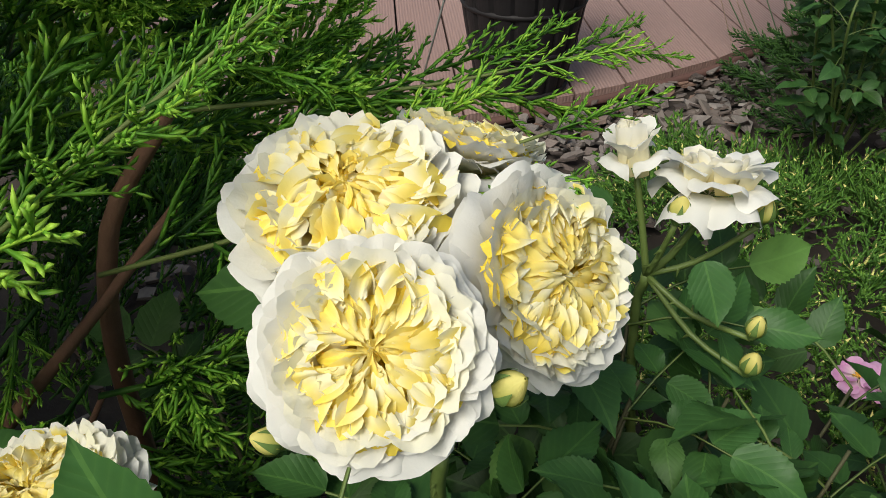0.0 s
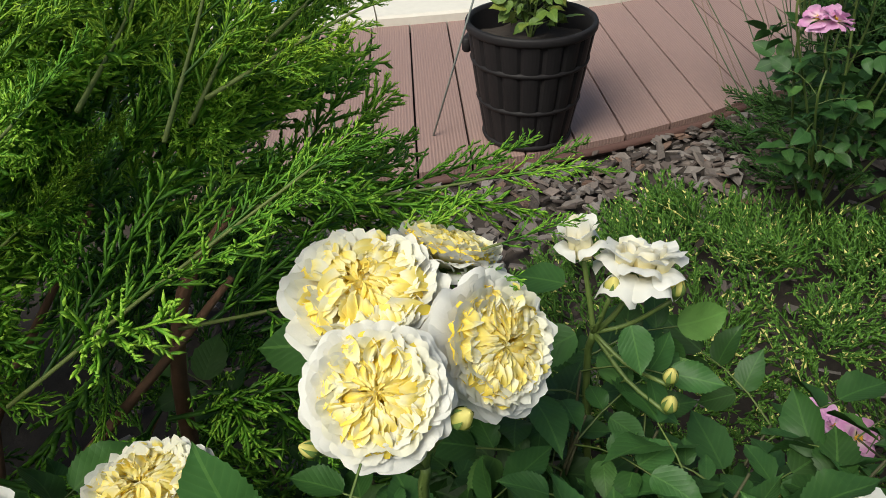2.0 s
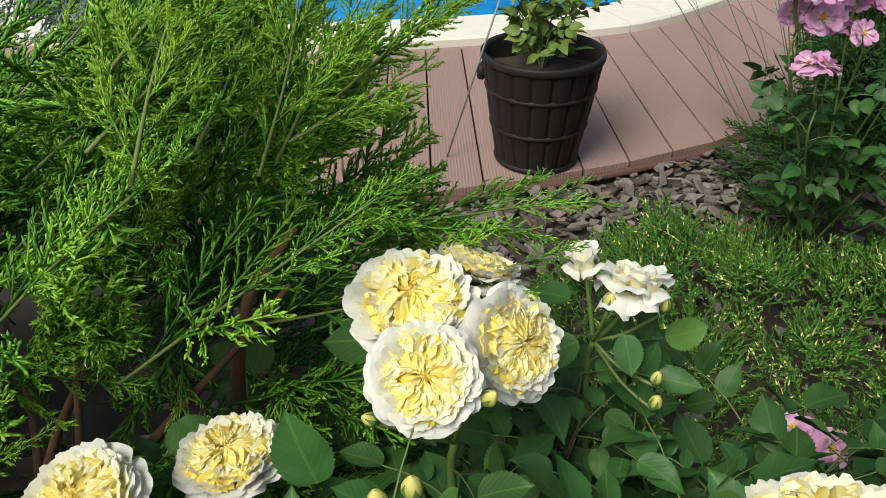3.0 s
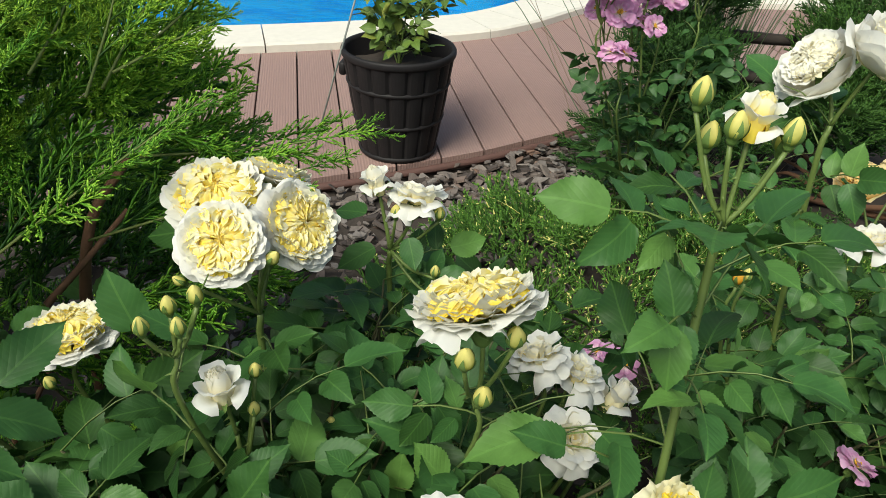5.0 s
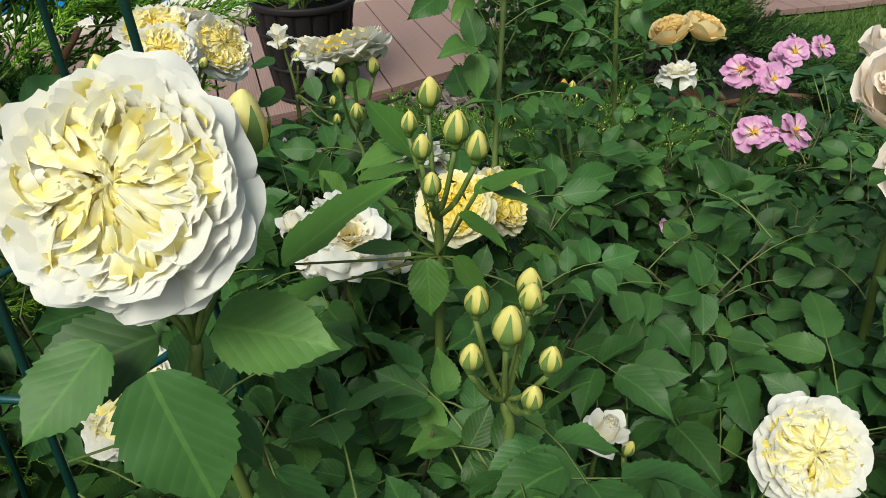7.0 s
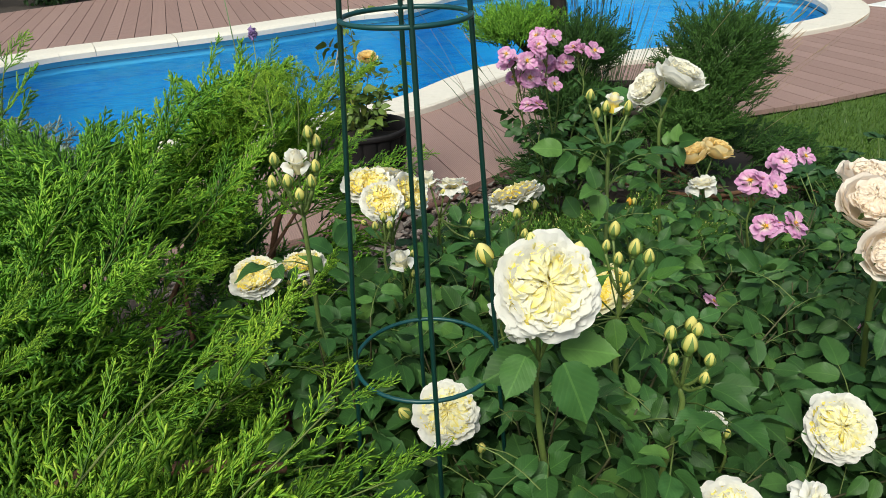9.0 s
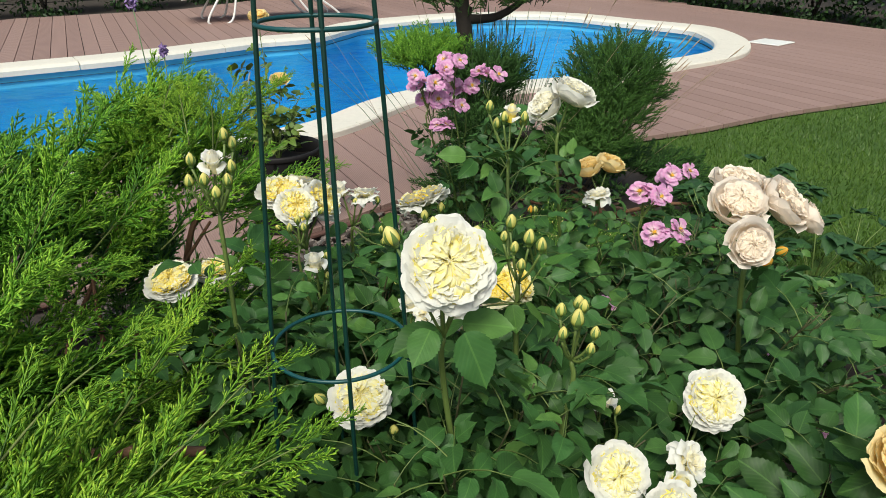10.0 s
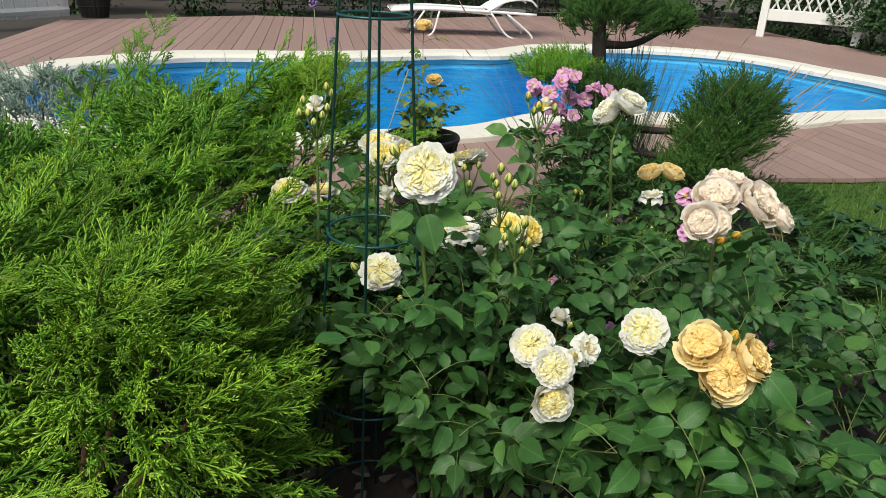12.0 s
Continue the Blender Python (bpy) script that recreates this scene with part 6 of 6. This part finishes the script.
# ---- barrel planters ----
def barrel(base, R, r, h, label, plant=True):
    ob = thing("barrel_planter", base, label, "plant pot", group="barrel planters")
    staves, per = 18, 6
    n = staves * per
    stave = lambda i, k: (0.955, 0.992, 1.0, 1.003, 1.0, 0.992)[k % per]
    prof = [(r * .96, 0.004), (r, .012), (r + (R - r) * .5, h * .5), (R * .965, h * .93)]
    V, F = lathe(prof, n, stave)
    F = F + [tuple(range(n))[::-1]]
    place("body", mesh_of("body", V, F, POT_BLACK, smooth=False), ob)
    for f0, f1 in ((.0, .055), (.33, .385), (.66, .715)):
        q = lambda f: r + (R * .965 - r) * f / .93
        V, F = lathe([(q(f0) - .003, h * f0 + .003), (q(f0) + .0035, h * f0 + .006), (q(f1) + .0035, h * f1 - .004), (q(f1) - .003, h * f1)], 64)
        place("band", mesh_of("band", V, F, POT_BLACK), ob)
    V, F = lathe([(R * .95, h * .925), (R * .99, h * .94), (R, h * .95), (R, h * .985), (R * .985, h), (R * .93, h), (R * .915, h * .97), (R * .86, h * .8), (r * 1.02, h * .4)], 64)
    place("rim", mesh_of("rim", V, F, POT_BLACK), ob)
    for a in (170,):
        a = radians(a)
        c = np.array([math.cos(a), math.sin(a), 0])
        s = np.array([-math.sin(a), math.cos(a), 0])
        V, F = box((-.028, -.012, -.02), (.028, .012, .02), .006)
        m = np.array([s, c, (0, 0, 1)])
        place("handle", mesh_of("handle", V @ m + c * (r + (R - r) * .8 + .006) + (0, 0, h * .77), F, POT_BLACK), ob)
    t = np.linspace(0, 2 * math.pi, 24, endpoint=False)
    V = np.vstack([np.c_[R * .87 * np.cos(t), R * .87 * np.sin(t), h * .82 + .008 * np.sin(5 * t)], [(0, 0, h * .84)]])
    place("potting_soil", mesh_of("potting_soil", V, [(i, (i + 1) % 24, 24) for i in range(24)], SOIL), ob)
    return ob


barrel((.18, 1.855, 0), .170, .118, .325, "black half-barrel planter with staves and bands on the deck")
barrel((-4.15, 8.9, 0), .24, .17, .40, "black half-barrel planter at the far side of the deck")

b = bush("potted_rose", (.18, 1.86), "slender young rose with yellow-green leaves and apricot blooms", PETAL_GOLD, LEAF_LIGHT, .034, "potted rose")
b.ob.location.z = .26
b.base[2] = .26
tips = [(.166, 1.95, .72), (.225, 1.98, .52), (.10, 1.9, .42), (.27, 1.88, .44), (.30, 1.95, .50), (.20, 1.8, .40), (.14, 2.0, .6), (.06, 1.95, .5)]
for k, t in enumerate(tips):
    t = np.array(t)
    c = b.cane([b.base, b.base + (t - b.base) * .5 + (0, 0, .03), t], .0026, .0014)
    b.leafy(c, .2 if k < 2 else .1, .04 if k < 2 else .03, .046, 1.0)
for p in ((.166, 1.95, .80), (.223, 1.98, .560)):
    e = b.bloom(p, (-.1, -.3, .9), .035, "cup", 41)
    b.twig(e, (0, 0, 1), np.array(p) - (0, 0, .09))
b.finish()
V, F = tube([(-.08, 1.83, .0), (.105, 1.80, .62)], .003, 6)
tagged(place("plant_stake", mesh_of("plant_stake", V - np.array([.09, 1.8, .2]), F, plain("grey cane", (.25, .27, .25), .6)), None, Matrix.Translation((.09, 1.8, .2))), "thin grey plant stake in the barrel planter", "plant stake")

# ---- sun lounger ----
def lounger(base, turn):
    ob = thing("sun_lounger", base, "white sun lounger with raised back on the deck", "sun lounger")
    ob.rotation_euler = (0, 0, turn)
    W = .31

    def bar(name, pts, r=.014, mat=WHITE_PLASTIC):
        V, F = tube(curve_points(pts, 4 * len(pts)), r, 8)
        place(name, mesh_of(name, V, F, mat), ob)
    for s in (-W, W):
        bar("side_rail", [(-1.0, s, .30), (-.5, s, .34), (0, s, .335), (.45, s, .33), (.98, s, .31)], .02)
        bar("armrest", [(.30, s * 1.02, .33), (.55, s * 1.06, .47), (.85, s * 1.06, .50), (.98, s, .42)])
        bar("leg", [(.35, s, .32), (.62, s, .012), (.95, s, .012), (.55, s, .33)])
        bar("leg", [(-.55, s, .32), (-.72, s, .012), (-.45, s, .012), (-.35, s, .32)])
    xs = np.linspace(-1.0, .38, 14)
    prof = [(x, .325 + .022 * math.sin((x + 1) * 2.6)) for x in xs]
    V, F = [], []
    for x, z in prof:
        V += [(x, -W, z), (x, W, z), (x, W, z - .03), (x, -W, z - .03)]
    for i in range(len(prof) - 1):
        for k in range(4):
            F.append((4 * i + k, 4 * i + (k + 1) % 4, 4 * i + 4 + (k + 1) % 4, 4 * i + 4 + k))
    F += [(0, 1, 2, 3), tuple(len(V) - 4 + k for k in (3, 2, 1, 0))]
    place("seat", mesh_of("seat", V, F, FABRIC), ob)
    V, F = box((0, -W, -.02), (.78, W, .02), .012)
    m = Matrix.Translation((.36, 0, .34)) @ Euler((0, radians(-38), 0)).to_matrix().to_4x4()
    place("backrest", mesh_of("backrest", turned(V, m), F, FABRIC), ob)
    return ob


lounger((.78, 9.0, 0), radians(6))

# ---- skimmer lid on the deck ----
V, F = box((-.16, -.16, 0), (.16, .16, .012), .004)
tagged(place("skimmer_lid", mesh_of("skimmer_lid", V, F, WHITE_PLASTIC, smooth=False), None, pose(5.32, 5.02, .002, 0, 0, 20)), "square white skimmer lid set in the deck", "skimmer lid")

# ---- white lattice bench by the far bed ----
def lattice_panel(base, turn, width, label):
    ob = thing("lattice_fence", base, label, "fence")
    ob.rotation_euler = (0, 0, turn)
    for x in (-width / 2, width / 2):
        V, F = box((x - .06, -.06, 0), (x + .06, .06, 1.1), .008)
        place("post", mesh_of("post", V, F, WHITE_PAINT, smooth=False), ob)
    for z0, z1 in ((.28, .46), (.95, 1.05)):
        V, F = box((-width / 2 + .06, -.03, z0), (width / 2 - .06, .03, z1), .006)
        place("rail", mesh_of("rail", V, F, WHITE_PAINT, smooth=False), ob)
    n = 9
    for k in range(n):
        for s in (-1, 1):
            x = -width / 2 + width * (k + .5) / n
            V, F = tube([(x - s * .13, .012 * s, .46), (x + s * .13, .012 * s, .95)], .016, 4)
            place("slat", mesh_of("slat", V, F, WHITE_PAINT, smooth=False), ob)
    return ob


lattice_panel((6.45, 10.4, -.02), radians(-30), 1.4, "white painted lattice fence panel between posts")

# ---- white gate with crossed boards ----
gate = thing("garden_gate", (-4.75, 7.9, 0), "white painted wooden gate with crossed boards", "gate")
gate.rotation_euler = (0, 0, radians(62))
for x in np.linspace(-.75, .75, 11):
    V, F = box((x - .068, -.012, .03), (x + .068, .012, 1.5), .004)
    place("board", mesh_of("board", V, F, WHITE_PAINT, smooth=False), gate)
for a, b2 in (((-.8, -.03, .12), (.8, -.03, .12)), ((-.8, -.03, 1.35), (.8, -.03, 1.35)), ((-.72, -.034, .18), (0, -.034, 1.3)), ((.72, -.034, .18), (0, -.034, 1.3))):
    V, F = tube([a, b2], .045, 4)
    place("brace", mesh_of("brace", V * (1, .35, 1) - (0, .02, 0), F, WHITE_PAINT, smooth=False), gate)

# ---- far beds, hedge, wall and trees behind the deck ----
def hedge_ball(c, rad, label, name="shrub", material=HEDGE_LEAF, n=700, size=.09, flowers=None):
    ob = thing(name, (c[0], c[1], -.05), label, "shrub", group="shrubs behind the deck")
    def units(a):
        return a / np.linalg.norm(a, axis=1)[:, None]
    d = units(rng.normal(size=(n, 3)))
    d[:, 2] = np.where(rng.random(n) < .8, np.abs(d[:, 2]), d[:, 2])
    lump = np.array([noise.noise(Vector((float(v[0]) * 2.2 + c[0], float(v[1]) * 2.2 + c[1], float(v[2]) * 2.2 + c[2]))) for v in d])
    q = np.array(rad) * d * ((.55 + .5 * rng.random(n) ** .5) * (1 + .25 * lump))[:, None]
    q[:, 2] = np.maximum(.02, q[:, 2] + c[2])
    along = units(d + .8 * units(rng.normal(size=(n, 3))))
    across = units(np.cross(along, d + (0, 0, .6) + .4 * units(rng.normal(size=(n, 3)))))
    axes = np.stack([across, along, np.cross(across, along)], 1) * (size * rng.uniform(.7, 1.3, n))[:, None, None]
    V, F, U = simple_leaf()
    T = triangles(F)
    pts = (np.einsum('vk,nkj->nvj', V, axes) + q[:, None]).reshape(-1, 3)
    place("foliage", tri_mesh("foliage", pts, (T[None] + (np.arange(n) * len(V))[:, None, None]).reshape(-1, 3), material, None, np.tile(U, (n, 1))), ob)
    for k in range(4):
        tip = np.array([rng.uniform(-.4, .4) * rad[0], rng.uniform(-.4, .4) * rad[1], c[2] + rad[2] * .4])
        V, F = tube(curve_points([(0, 0, 0), tip * .5 + .05 * rand_unit(), tip], 6), np.linspace(.02, .006, 7), 5)
        place("limb", mesh_of("limb", V, F, TREE_BARK), ob)
    if flowers:
        heart, petals = bloom_meshes("cup", 42, flowers)
        for k in range(7):
            d = unit(np.array([rng.uniform(-1, .3), -1, rng.uniform(.0, 1)]))
            head = place("flower_head", heart, ob, pose_of(d * np.array(rad) * 1.0 + (0, 0, c[2]), d, 0, .055))
            for me in petals:
                place("petal", me, head)
    return ob


for x, y, rx, rz in ((-3.3, 10.6, .55, .9), (-2.1, 11.3, .6, 1.1), (-.9, 11.6, .55, 1.0), (.4, 12.2, .7, 1.2), (1.7, 13.0, .7, 1.1), (3.0, 13.6, .7, 1.2), (4.3, 13.7, .7, 1.3), (5.5, 13.5, .6, 1.1), (-5.0, 10.2, .7, 1.3)):
    hedge_ball((x, y, .55), (rx, .5, rz * .75), "dense dark green clipped shrub in front of the fence", n=4200, size=.065)
for x, y, r, fl in ((7.25, 9.0, .7, None), (7.5, 8.0, .6, PETAL_GOLD), (7.75, 7.0, .6, PETAL_PINK), (7.9, 5.9, .55, None), (8.0, 4.8, .6, PETAL_PEACH), (7.5, 10.3, .85, None), (7.2, 11.5, .9, None), (7.3, 12.9, 1.0, None)):
    hedge_ball((x, y, .35), (r, r, r), "leafy shrub rose in the far bed" if fl else "dense green shrub in the far bed", n=4200, size=.065, flowers=fl)
for k, (x, y) in enumerate(((-6.5, 13), (-3, 14.5), (0.5, 15.5), (4.0, 16), (7.5, 14.5), (10, 11), (10.5, 7), (10.8, 3.5))):
    hedge_ball((x, y, 1.6), (1.7, 1.2, 1.9), "tall dark conifer hedge beyond the fence", "hedge_tree", n=2600, size=.2)

fence = thing("fence", (0, 13.6, -.05), "grey mesh fence on thin dark posts behind the shrubs", "fence", kind="structure")
dark = plain("fence grey", (.10, .10, .10), .6)
for k in range(13):
    x = -7.2 + 1.2 * k
    V, F = tube([(x, -1.6 + .22 * x, 0), (x, -1.6 + .22 * x, 1.7)], .022, 6)
    place("post", mesh_of("post", V, F, dark), fence)
    if k < 12:
        x1 = x + 1.2
        for z in np.arange(.12, 1.65, .3):
            V, F = tube([(x, -1.6 + .22 * x, z), (x1, -1.6 + .22 * x1, z)], .006, 4)
            place("wire", mesh_of("wire", V, F, dark), fence)
V, F = box((-13, 17.5, -.08), (13, 17.8, 2.2))
tagged(place("wall_back", mesh_of("wall_back", V, F, STONE_GREY, smooth=False)), "grey rendered boundary wall", "wall", kind="structure")

# lavender wands in front of the pool
lav = thing("verbena", (-.16, .9, -.04), "tall thin flower wands with small purple heads", "flower")
PURPLE = plain("purple florets", (.28, .18, .42), .8, vary=.3, scale=200)
for dx, dy, h, s in ((0, 0, .94, .5), (.03, .08, .82, .35)):
    top = np.array([dx * 1.6 - .03, dy + .1, h + .04])
    V, F = tube(curve_points([(dx, dy, 0), top * (.5, .5, .55) + (.01, 0, 0), top], 8), np.linspace(.0026, .0013, 9), 5)
    place("stalk", mesh_of("stalk", V, F, GREY_GRASS), lav)
    H = Heap()
    for k in range(40):
        q = top + np.array([rng.normal() * .008, rng.normal() * .008, rng.uniform(-.03, .02)]) * s
        V, F = tube([q, q + .006 * rand_unit(), q + .011 * rand_unit()], [.001, .0035, .001], 4)
        H.add(V, F)
    place("flower_spike", H.mesh("flower_spike", PURPLE), lav)

for grown, limit in BUSHES:
    grown.grow_leaves(limit)
